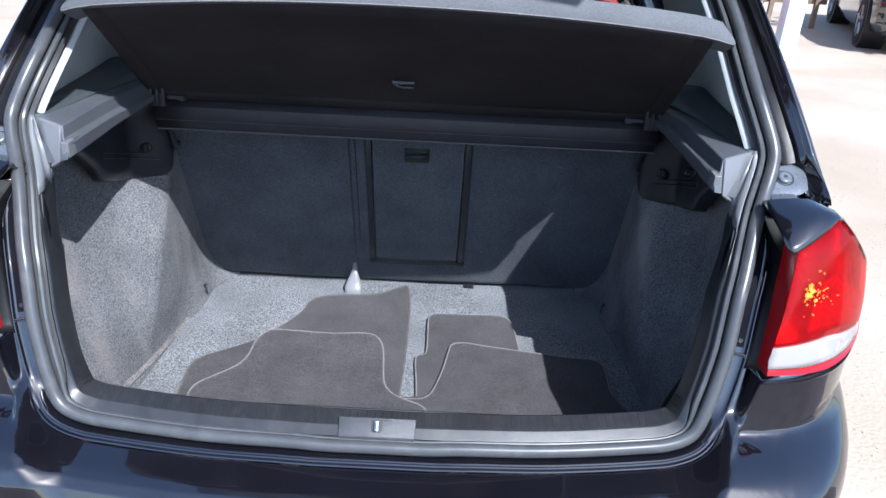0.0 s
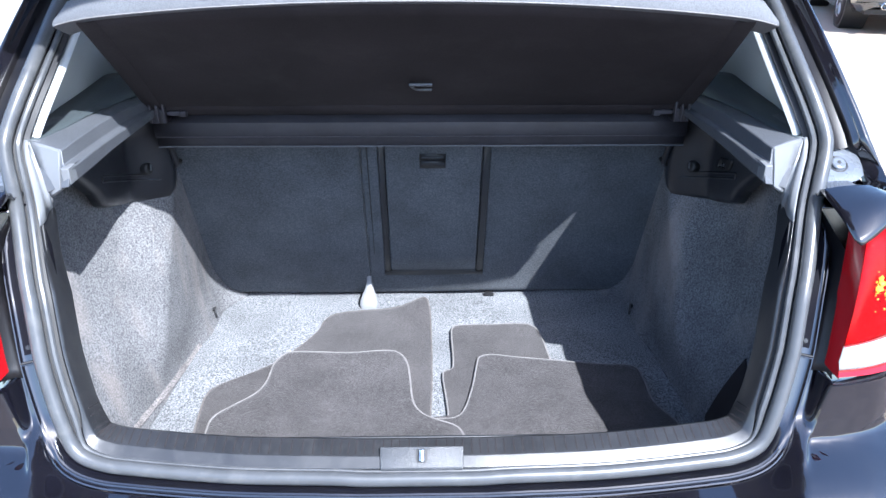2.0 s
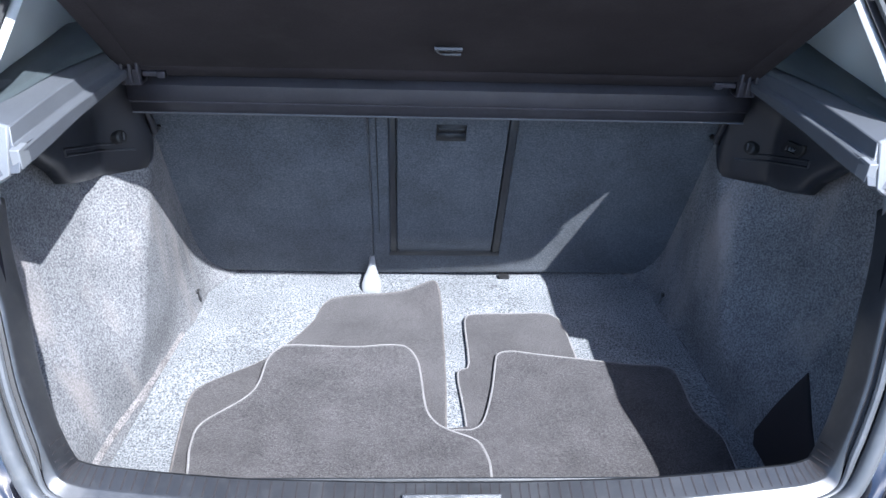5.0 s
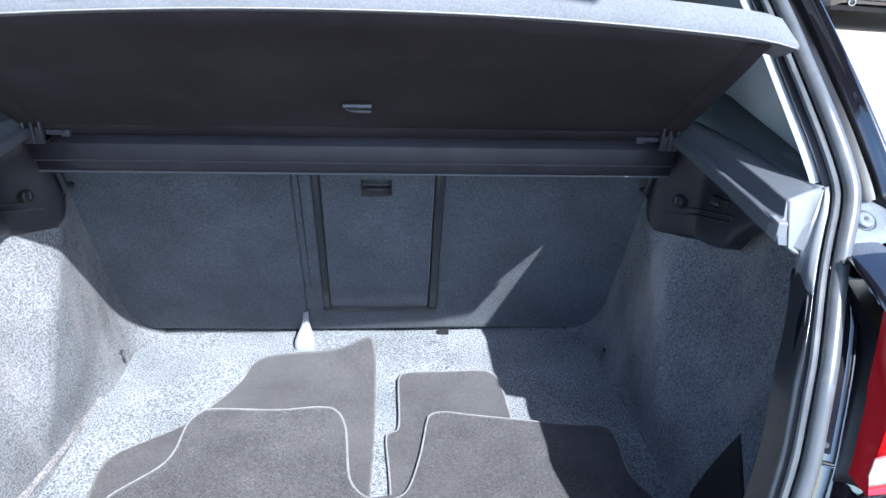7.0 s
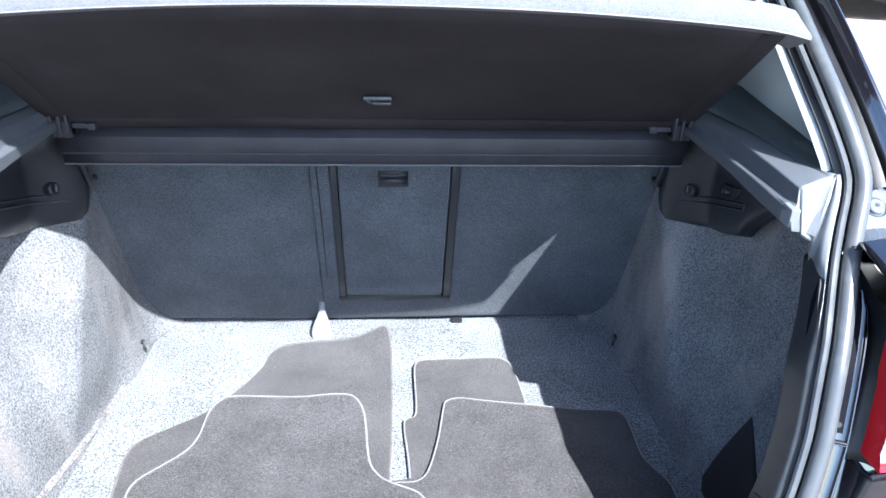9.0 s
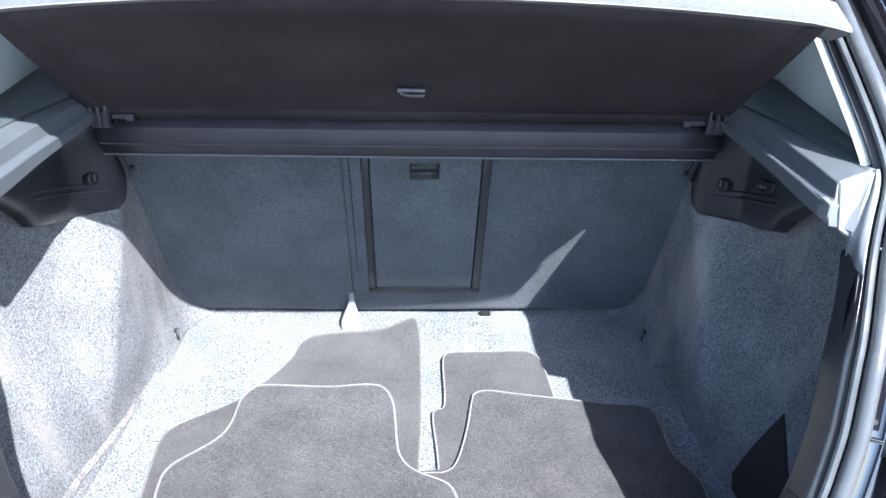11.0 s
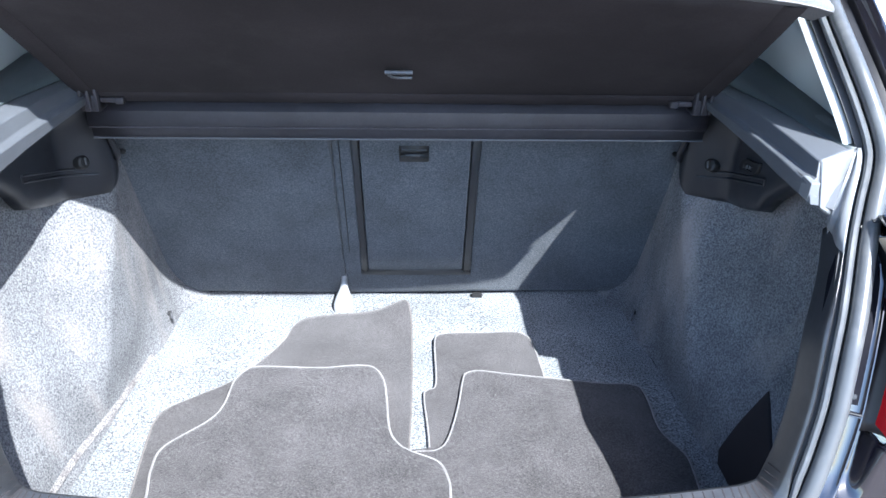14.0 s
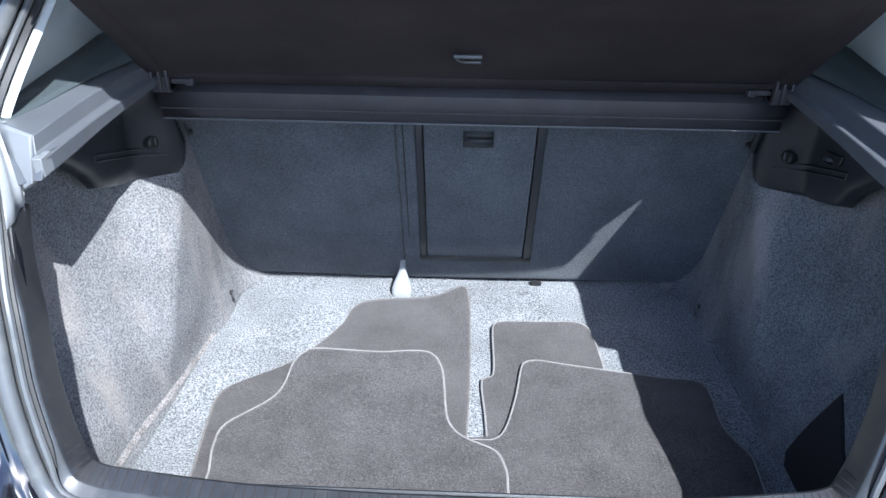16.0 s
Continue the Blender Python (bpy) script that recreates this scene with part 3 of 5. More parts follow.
def tail_lamp(s):
    """Red lamp with a clear band below, wrapped round the corner."""
    def shell(v0, v1, k, off=0.0, lo=0.826):
        rows = []
        for v in np.linspace(v0, v1, k):
            row = []
            for u in np.linspace(0, 1, 18):
                x = 0.592 + (0.842 - 0.592) * u
                z = lo + v * (lerp_at(LAMP_TOP, x) - lo)
                x += (1 - u) ** 2 * 0.150 * (z - 0.827)
                z = lo + v * (lerp_at(LAMP_TOP, x) - lo)
                bow = 0.006 * math.sin(math.pi * min(1.0, max(0.0, v)))
                row.append(Vector((s * x, skin_y(x, z) - 0.006 - bow + off, z)))
            rows.append(row)
        return rows
    body = part("tail_lamp", grid([[p + Vector((0, 0.034, 0)) for p in r] for r in shell(0.0, 1.0, 9)]), REFLECTOR, car, "red and clear wraparound tail lamp")
    solid(body, 0.003)
    lens = part("red_lens", grid(shell(0.235, 1.0, 12)), RED_LENS, body)
    solid(lens, 0.002)
    solid(part("clear_lens", grid(shell(0.018, 0.230, 5)), CLEAR_LENS, body), 0.002)
    part("red_edge", grid(shell(-0.012, 0.020, 3, -0.0012)), RED_PLASTIC, body)
    part("band_line", grid(shell(0.228, 0.238, 2, -0.0014)), RED_PLASTIC, body)
    part("prism_panel", grid([[p + Vector((0, 0.012, 0)) for p in r[4:15]] for r in shell(0.27, 0.62, 6)]), PRISM, body, "honeycomb prism panel")
    rim_ = [r[0] for r in shell(-0.02, 1.0, 10)]
    part("lamp_side", grid([rim_, [p + Vector((s * -0.0025, 0.045, 0)) for p in rim_]]), RED_PLASTIC, body)
    top_ = shell(0.99, 1.0, 2)[1]
    part("lamp_top", grid([top_, [p + Vector((0, 0.04, 0.0)) for p in top_]]), RED_PLASTIC, body)
    # chambers behind the lens
    part("chamber_wall", grid([[p + Vector((0, d, 0)) for p in shell(0.245, 0.245, 1)[0]] for d in (0.004, 0.034)]), REFLECTOR, body)
    for u_ in (6, 12):
        col = [r[u_] for r in shell(0.26, 0.97, 8)]
        part("chamber_wall", grid([[p + Vector((0, d, 0)) for p in col] for d in (0.008, 0.034)]), REFLECTOR, body)
    # amber specks proud of the lens, sun glints off the reflector put into colour
    rl = random.Random(7)
    bm = bmesh.new()
    for k in range(64):
        x, z = 0.634 + abs(rl.gauss(0, 0.017)) * (1 if k % 3 else 1.8), 0.945 + rl.gauss(0, 0.011) * (1 if k % 4 else 2.2)
        r = rl.uniform(0.0010, 0.0026) * (1.7 if k < 9 else 0.75)
        c_ = Vector((s * x, skin_y(x, z) - 0.0145, z))
        e = Euler((rl.uniform(-0.5, 0.5), 0, rl.uniform(-0.5, 0.5))).to_matrix()
        vs = [bm.verts.new(c_ + e @ Vector((r * math.cos(q), 0, 1.3 * r * math.sin(q)))) for q in (0.2, 1.5, 3.0, 4.4)]
        tip = bm.verts.new(c_ + e @ Vector((0, -0.0015, 0)))
        for a_, b_ in zip(vs, vs[1:] + vs[:1]):
            bm.faces.new((a_, b_, tip))
    part("amber_glint", bm, AMBER_GLINT, body, "amber specks painted as sun glints in the lamp", 0)
    return body


tail_lamp(1)
tail_lamp(-1)

# quarter shoulder above each lamp, bolt pocket, and the pillar beside the opening


def outer_edge(z):
    """Half width and depth of the pillar's outer edge."""
    h = z - 1.10
    return 0.706 - 0.30 * h, 0.262 + 0.86 * h + 1.05 * h * h


def pillar(s):
    """Dark channel beside the opening, a step, then a rounded ridge that falls away to the flank."""
    up = frames([p for p in RIGHT if 1.086 <= p.z <= 1.452 and p.x > 0.45])
    lines = [(p + n_ * 0.0165 + f * -0.0115, Vector((*outer_edge(p.z), p.z)), f) for p, n_, f in up]
    foot = [(Vector((0.690, 0.275, 1.066)), Vector((*outer_edge(1.028), 1.028)), up[0][2]), (Vector((0.660, 0.270, 1.080)), Vector((*outer_edge(1.058), 1.058)), up[0][2])]
    rows = []
    for a, edge, f in foot + lines:
        row = [a.lerp(edge, k) + f * h for k, h in ((0.0, 0.0), (0.10, -0.010), (0.28, -0.013), (0.46, -0.012), (0.49, -0.005), (0.52, -0.003), (0.58, -0.002), (0.64, 0.004), (0.70, 0.009), (0.76, 0.0105), (0.82, 0.009), (0.90, 0.004), (1.0, -0.006))]
        row += [edge + Vector((0.008, 0.04, 0.0)), edge + Vector((0.014, 0.16, 0.004))]
        rows.append([side(s, q) for q in row])
    return grid(rows)


def shoulder(s):
    """Curved panel between the lamp's top and the bolt plate, running out along the flank."""
    rows = []
    for k in (0.0, 0.12, 0.28, 0.5, 0.75, 1.0):
        row = []
        for x in (0.609 - 0.022 * k ** 0.5, 0.614 - 0.018 * k ** 0.5, 0.622 - 0.009 * k ** 0.5, 0.635, 0.655, 0.675, 0.688, 0.70, 0.72, 0.75, 0.78, 0.81, 0.84, 0.856):
            z0 = lerp_at(LAMP_TOP, x) + 0.002
            a = Vector((x, skin_y(x, z0) - 0.008, z0))
            b = Vector((x + 0.004, lerp_at([(0.59, 0.162), (0.65, 0.158), (0.69, 0.140), (0.73, 0.20), (0.86, 0.42)], x), lerp_at([(0.59, 1.046), (0.62, 1.053), (0.655, 1.055), (0.69, 1.046), (0.73, 0.985), (0.86, 0.86)], x)))
            q = a.lerp(b, k) + Vector((0, -0.010, 0.012)) * math.sin(math.pi * k) * lerp_at([(0.588, 0.6), (0.65, 1.0), (0.69, 0.3), (0.75, 0.6), (0.86, 1.2)], x)
            row.append(side(s, q))
        rows.append(row)
    rows.append([p + Vector((0, 0.004, -0.010)) for p in rows[-1]])
    rows.append([p + Vector((0, 0.05, -0.004)) for p in rows[-1]])
    return grid(rows)


for s in (1, -1):
    post = part("rear_pillar", pillar(s), PAINT, car, "glossy black painted rear pillar", 50)
    post.data.materials.append(GUTTER)   # the channel beside the seal is dull
    for face in post.data.polygons:
        face.material_index = 1 if face.index % 14 < 5 else 0
    solid(post, 0.003)
    solid(part("quarter_shoulder", shoulder(s), PAINT, car, "", 50), 0.003)
    # plate with the hinge stop bolt, and the pillar's foot beside it
    edge_ = [(0.606, 0.190, 1.024), (0.640, 0.204, 1.033), (0.676, 0.214, 1.040), (0.688, 0.222, 1.045), (0.691, 0.238, 1.055), (0.690, 0.256, 1.067), (0.676, 0.275, 1.080), (0.659, 0.281, 1.084), (0.632, 0.268, 1.075), (0.612, 0.235, 1.053)]
    cen = Vector((0.652, 0.239, 1.0555))
    edge_ = [Vector(p) for p in edge_]
    # the pale grey stands for sky and sun glint on dark paint
    bp = part("bolt_plate", grid([[side(s, p + Vector((0, 0.012, -0.010))) for p in edge_], [side(s, p) for p in edge_], [side(s, cen.lerp(p, 0.86) + Vector((0, -0.0012, 0.0018))) for p in edge_], [side(s, cen.lerp(p, 0.5) + Vector((0, -0.0012, 0.0018))) for p in edge_], [side(s, cen.lerp(p, 0.05) + Vector((0, -0.0012, 0.0018))) for p in edge_]], True, True), BOLT_PLATE, car, "plate with a round bolt, sky glint put into its pale grey")
    bolt = part("bolt", cylinder(side(s, cen + Vector((0, -0.001, 0.0015))), (0, -0.55, 0.83), 0.0125, 0.006, 24, r2=0.011), BOLT_PLATE, bp, "round steel bolt")
    bevel(bolt, 0.002)
    part("bolt_socket", cylinder(side(s, cen + Vector((0, -0.0043, 0.0066))), (0, -0.55, 0.83), 0.0032, 0.0006, 10), BLACK, bolt)
    part("bolt_ring", tube([side(s, cen + Vector((0, -0.0012, 0.0020)) + Vector((0.0145 * math.cos(a), 0.0120 * math.sin(a), 0.0080 * math.sin(a)))) for a in np.linspace(0, 2 * math.pi, 25)], 0.0012, 6), RUBBER_DARK, bolt)
    foot_in = [(0.632, 0.280, 1.083), (0.660, 0.284, 1.086), (0.678, 0.277, 1.080), (0.692, 0.257, 1.067), (0.692, 0.232, 1.050), (0.690, 0.214, 1.038), (0.675, 0.205, 1.030)]
    foot_out = [(0.640, 0.310, 1.12), (0.672, 0.305, 1.115), (0.694, 0.288, 1.10), (0.712, 0.262, 1.078), (0.712, 0.225, 1.060), (0.706, 0.185, 1.048), (0.692, 0.150, 1.040)]
    solid(part("pillar_foot", grid([[side(s, Vector(a) + Vector((0, 0.008, -0.008))) for a in foot_in], [side(s, a) for a in foot_in], [side(s, Vector(a).lerp(Vector(b), 0.5) + Vector((0.002, -0.003, 0.003))) for a, b in zip(foot_in, foot_out)], [side(s, b) for b in foot_out], [side(s, Vector(b) + Vector((0.012, 0.08, -0.02))) for b in foot_out]]), PAINT, car), 0.002)
    solid(part("pillar_base", grid([[(s * x, y, 1.018 + 0.1 * (y - 0.15)) for x in (0.585, 0.64, 0.70)] for y in (0.158, 0.22, 0.33)]), PAINT, car), 0.002)
    # dark channel between the painted edge and the lamp
    gut = [p for p in RIGHT if 0.822 <= p.z <= 1.032 and p.x > 0.44]
    rows = []
    for p, n_, f in frames(gut):
        a, b = flange_at(p)[-1]
        o = p + n_ * (a - 0.001) + f * (b + 0.001)
        up = soft_step(p.z, 0.96, 1.03)
        x2 = 0.594 + max(0.0, (min(p.z, 0.99) - 0.827)) * 0.13
        e = Vector((x2 + 0.002, min(skin_y(x2, min(p.z, 1.0)) + 0.012, o.y + 0.05), p.z - 0.004))
        e = e.lerp(Vector((0.604, 0.180, p.z - 0.006)), up)
        rows.append([side(s, q) for q in (o, o.lerp(e, 0.4) + Vector((0, 0.006, 0)), o.lerp(e, 0.8) + Vector((0, 0.004, 0)), e, e + Vector((0.035, 0.05, 0)))])
    solid(part("gutter", grid(rows), GUTTER, car, "", 60), 0.002)
    q = min(frames(gut), key=lambda r: abs(r[0].z - 0.862))
    screw = q[0] + q[1] * 0.020 + q[2] * -0.012
    part("screw", cylinder(side(s, screw), side(s, q[2]), 0.0035, 0.002, 14), PLASTIC, car)
    # joint between quarter and bumper corner
    q = min(frames(gut), key=lambda r: abs(r[0].z - 0.838))
    a, b = q[0] + q[1] * 0.012 + q[2] * -0.0105, q[0] + q[1] * 0.033 + q[2] * -0.006
    part("panel_joint", tube([side(s, a), side(s, b)], 0.0014, 6), RUBBER_DARK, car)
    part("joint_edge", tube([side(s, a + Vector((0, 0, -0.0035))), side(s, b + Vector((0, 0, -0.0035)))], 0.0011, 6), PAINT, car)


# ---- boot lining ----
CREASE = [(0.02, 0.578), (0.20, 0.566), (0.35, 0.554), (0.45, 0.548), (0.55, 0.541), (0.62, 0.534), (0.67, 0.519), (0.75, 0.517), (0.90, 0.519)]
SEAT_Y = lambda z: 0.864 - 0.373 * (z - 0.47)


def lining_rim(z):
    """Where the lining ends behind the opening's trim."""
    return lerp_at(PROFILE, z) + 0.045 + 0.048 * soft_step(z, 0.90, 0.99)


def wall_x(y, z):
    """Half width of the boot: an inner wall over the wheel, and a hollow that opens rearwards of a slanting ridge."""
    h = max(0.0, z - 0.47)
    w = lerp_at(CREASE, y) + (0.534 - lerp_at(CREASE, y)) * soft_step(h, 0.0, 0.12) * soft_step(y, 0.40, 0.70)
    w += lerp_at([(0.60, 0.0), (0.90, 0.006), (1.04, 0.008)], z)
    back = max(0.0, 0.440 + 0.60 * (min(z, 0.86) - 0.50) - y)
    deep = lerp_at([(0.47, 0.002), (0.52, 0.014), (0.66, 0.046), (0.82, 0.082), (1.0, 0.086)], z)
    round_ = back * back / (back + 0.030)
    w += deep * (1 - math.exp(-round_ / 0.040)) + 0.09 * round_ * soft_step(h, 0.04, 0.30)
    w -= 0.052 * math.exp(-h / 0.026) * soft_step(y, 0.775, 0.885)
    w += 0.0012 * math.sin(y * 26 + 2.2 * h) * min(1.0, h / 0.1)
    w -= 0.008 * math.exp(-h / 0.012)
    return min(w, 0.565 + 0.95 * max(0.0, y - lining_rim(z)))


def lining(s):
    rows = []
    for z in [0.466, 0.470, 0.475, 0.480, 0.488, 0.50] + list(np.linspace(0.515, 1.04, 40)):
        y1 = SEAT_Y(z) + 0.02
        rows.append([(s * wall_x(y, z), y, z) for y in np.linspace(lining_rim(z), y1, 72)])
    return grid(rows)


for s in (1, -1):
    solid(part("side_lining", lining(s), SIDE_CARPET, car, "speckled grey carpet lining, worn in streaks", 60), 0.006, 0.0)


def floor_z(x, y):
    return 0.470 + 0.0012 * math.sin(9 * x + 4 * y) + 0.0015 * math.sin(23 * x * y + 3)


floor_rows = []
for y in np.linspace(0.03, 0.90, 40):
    floor_rows.append([(x, y, floor_z(x, y)) for x in np.linspace(-0.575, 0.575, 44)])
solid(part("boot_floor", grid(floor_rows), CARPET, car, "speckled grey felt boot carpet", 60), 0.012)

# where the side lining meets the floor: worn and pale on one side, a dark seam on the other
worn = []
for y in np.linspace(0.06, 0.63, 70):
    z = 0.475 + 0.022 * soft_step(0.63 - y, 0.0, 0.35)
    worn.append((-(wall_x(y, z) - 0.0030 + 0.0015 * noise.noise((30 * y, 0, 0))), y, z))
part("crease_line", tube(worn, 0.0105, 8, flat=0.10, up=(0.75, 0, 0.66)), WORN, car, "worn pinkish crease between lining and floor")
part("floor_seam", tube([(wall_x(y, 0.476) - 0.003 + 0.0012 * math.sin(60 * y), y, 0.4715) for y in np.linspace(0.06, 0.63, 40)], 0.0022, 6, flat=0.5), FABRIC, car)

# lashing rings in small slots of the lining
for s in (1, -1):
    w = wall_x(0.742, 0.505)
    eye = part("lashing_ring", tube([Vector((s * (w - 0.005 - 0.008 * abs(math.sin(a * 0.5))), 0.740 + 0.0085 * math.cos(a), 0.494 + 0.0125 * math.sin(a))) for a in np.linspace(0, 2 * math.pi, 20)], 0.0030, 8), RINGS, car, "small dull metal lashing ring")
    part("ring_base", tube([(s * (w + 0.006), 0.736, 0.501), (s * (w - 0.004), 0.740, 0.502), (s * (w - 0.006), 0.745, 0.500)], 0.0050, 10), BLACK, eye)
    part("ring_slot", tube([(s * (wall_x(0.738 + 0.25 * d, 0.508 + d) - 0.0006), 0.738 + 0.25 * d, 0.508 + d) for d in (0.0, 0.008, 0.016, 0.024)], 0.0024, 6), BLACK, eye)

# storage pocket mouth low in the lining beside the sill
corners = [(0.305, 0.648), (0.317, 0.560), (0.322, 0.500), (0.305, 0.482), (0.16, 0.478), (0.13, 0.50), (0.15, 0.545), (0.235, 0.597)]
pk = [tuple(Vector(a).lerp(Vector(b), k / 4)) for a, b in zip(corners, corners[1:] + corners[:1]) for k in range(4)]
# a closed near-black patch, so the hollow's shade is in its colour
rows = [[(wall_x(0.20 + (y - 0.20) * k, 0.56 + (z - 0.56) * k) - d, 0.20 + (y - 0.20) * k, 0.56 + (z - 0.56) * k) for y, z in pk] for d, k in ((-0.004, 1.0), (0.006, 0.985), (0.0075, 0.90), (0.0085, 0.75), (0.0085, 0.5), (0.0085, 0.25), (0.0085, 0.05))]
pocket = part("storage_pocket", grid(rows, True, True), HOLLOW_SHADE, car, "storage pocket mouth in the side lining, its shade painted near-black")

# ---- rear seat backs ----
def on_seat(x, z, out=0.0):
    """A point on the seat backs' plane, moved out of it towards the boot."""
    n_ = Vector((0, -1, -0.373)).normalized()
    return Vector((x, SEAT_Y(z), z)) + n_ * out


def seat_slab(x0, x1, z0, z1, soft=0.006):
    rows = []
    xs = [x0, x0 + soft * 0.4, x0 + soft, x0 + 3 * soft] + list(np.linspace(x0 + 0.05, x1 - 0.05, 8)) + [x1 - 3 * soft, x1 - soft, x1 - soft * 0.4, x1]
    for z in [z0, z0 + 0.005, z0 + 0.015] + list(np.linspace(z0 + 0.04, z1, 9)):
        row = []
        for x in xs:
            d = min(x - x0, x1 - x, z - z0)
            row.append(on_seat(x, z, -soft * max(0.0, 1 - d / soft) ** 2 + 0.002 * math.sin(7 * x + 5 * z)))
        rows.append(row)
    return grid(rows)


left_seat = part("seat_back", seat_slab(-0.60, -0.1352, 0.478, 1.03, 0.0035), SEAT_CARPET, car, "dark carpeted back of the folding rear seat", facing=(0, -1, 0))
solid(left_seat, 0.05)
right_seat = part("seat_back", seat_slab(-0.1345, 0.60, 0.478, 1.03, 0.0035), SEAT_CARPET, car, "dark carpeted back of the folding rear seat with a load hatch", facing=(0, -1, 0))
solid(right_seat, 0.05)
part("piping", tube([on_seat(-0.1392, z, 0.0008) for z in np.linspace(0.50, 0.99, 10)], 0.0016, 6), SEAT_CARPET, left_seat)
part("piping", tube([on_seat(-0.1205, z, 0.0008) for z in np.linspace(0.62, 0.99, 10)], 0.0012, 6), FABRIC, right_seat)
# load hatch with its frame
hatch = part("load_hatch", grid([[on_seat(x, z, o) for x, o in ((-0.081, 0.001), (-0.079, 0.005), (-0.04, 0.0058), (0.09, 0.0058), (0.129, 0.005), (0.131, 0.001))] for z in np.linspace(0.566, 0.99, 10)]), SEAT_CARPET, car, "carpeted load-through hatch with a pull handle", facing=(0, -1, 0))
solid(hatch, 0.008)


def hatch_frame():
    bm = bmesh.new()
    for x0, x1 in ((-0.098, -0.082), (0.132, 0.150)):
        grid([[on_seat(x, z, o) for x, o in ((x0, 0.0), (x0 + 0.002, 0.0045), (x1 - 0.002, 0.0045), (x1, 0.0))] for z in (0.556, 0.62, 0.8, 0.99)], bm=bm)
    grid([[on_seat(x, z, o) for z, o in ((0.545, 0.0), (0.547, 0.0045), (0.5625, 0.0045), (0.5645, 0.0))] for x in (-0.098, 0.02, 0.150)], bm=bm)
    return bm


hf = part("hatch_frame", hatch_frame(), PLASTIC, hatch, "black plastic surround", facing=(0, -1, 0))
solid(hf, 0.004)
part("hatch_edge", tube([on_seat(-0.076, 0.5655, 0.0062), on_seat(0.126, 0.5655, 0.0062)], 0.0010, 6), PLASTIC, hatch)
hx0, hx1, hz0, hz1 = -0.006, 0.051, 0.884, 0.921
handle = part("hatch_handle", grid([[on_seat(x, z, 0.0068) for x in (hx0, hx1)] for z in (hz0, hz1)]), BLACK, hatch, "black recessed pull handle", facing=(0, -1, 0))
solid(handle, 0.003)
bar = part("pull_bar", tube([on_seat(hx0 + 0.005, 0.913, 0.0085), on_seat(hx1 - 0.005, 0.913, 0.0085)], 0.0022, 8), PLASTIC, handle)
lipb = part("pull_lip", grid([[on_seat(x, z, o) for x in (hx0 + 0.002, hx1 - 0.002)] for z, o in ((0.906, 0.010), (0.898, 0.012), (0.888, 0.010))]), PLASTIC, handle)
solid(lipb, 0.002)
# black discs paint the shade of hinge gaps at the seat's upper outer corners
for s in (1, -1):
    part("hinge_gap", grid([[on_seat(s * (0.525 + 0.005 * math.cos(a)), 0.902 + 0.005 * math.sin(a), o) for a in np.linspace(0, 2 * math.pi, 9)[:-1]] for o in (0.0, 0.006)], True, True), BLACK, left_seat if s < 0 else right_seat)
tabp = part("seat_tab", box(0.158, 0.182, 0.850, 0.862, 0.470, 0.4785), BLACK, right_seat)

# seat belt stalk between the seats
rows = []
for z, w, y, th in ((0.472, 0.0210, 0.792, 0.007), (0.478, 0.0225, 0.795, 0.009), (0.488, 0.0225, 0.803, 0.010), (0.500, 0.0165, 0.815, 0.009), (0.511, 0.0100, 0.828, 0.007), (0.522, 0.0072, 0.837, 0.006), (0.540, 0.0060, 0.840, 0.005)):
    rows.append([(-0.1395 + w * math.copysign(abs(math.cos(a)) ** 0.7, math.cos(a)), y + th * math.sin(a), z) for a in np.linspace(0, 2 * math.pi, 25)[:-1]])
part("belt_stalk", grid(rows, True, True), BUCKLE, car, "pale grey belt stalk poking out between the seat backs")


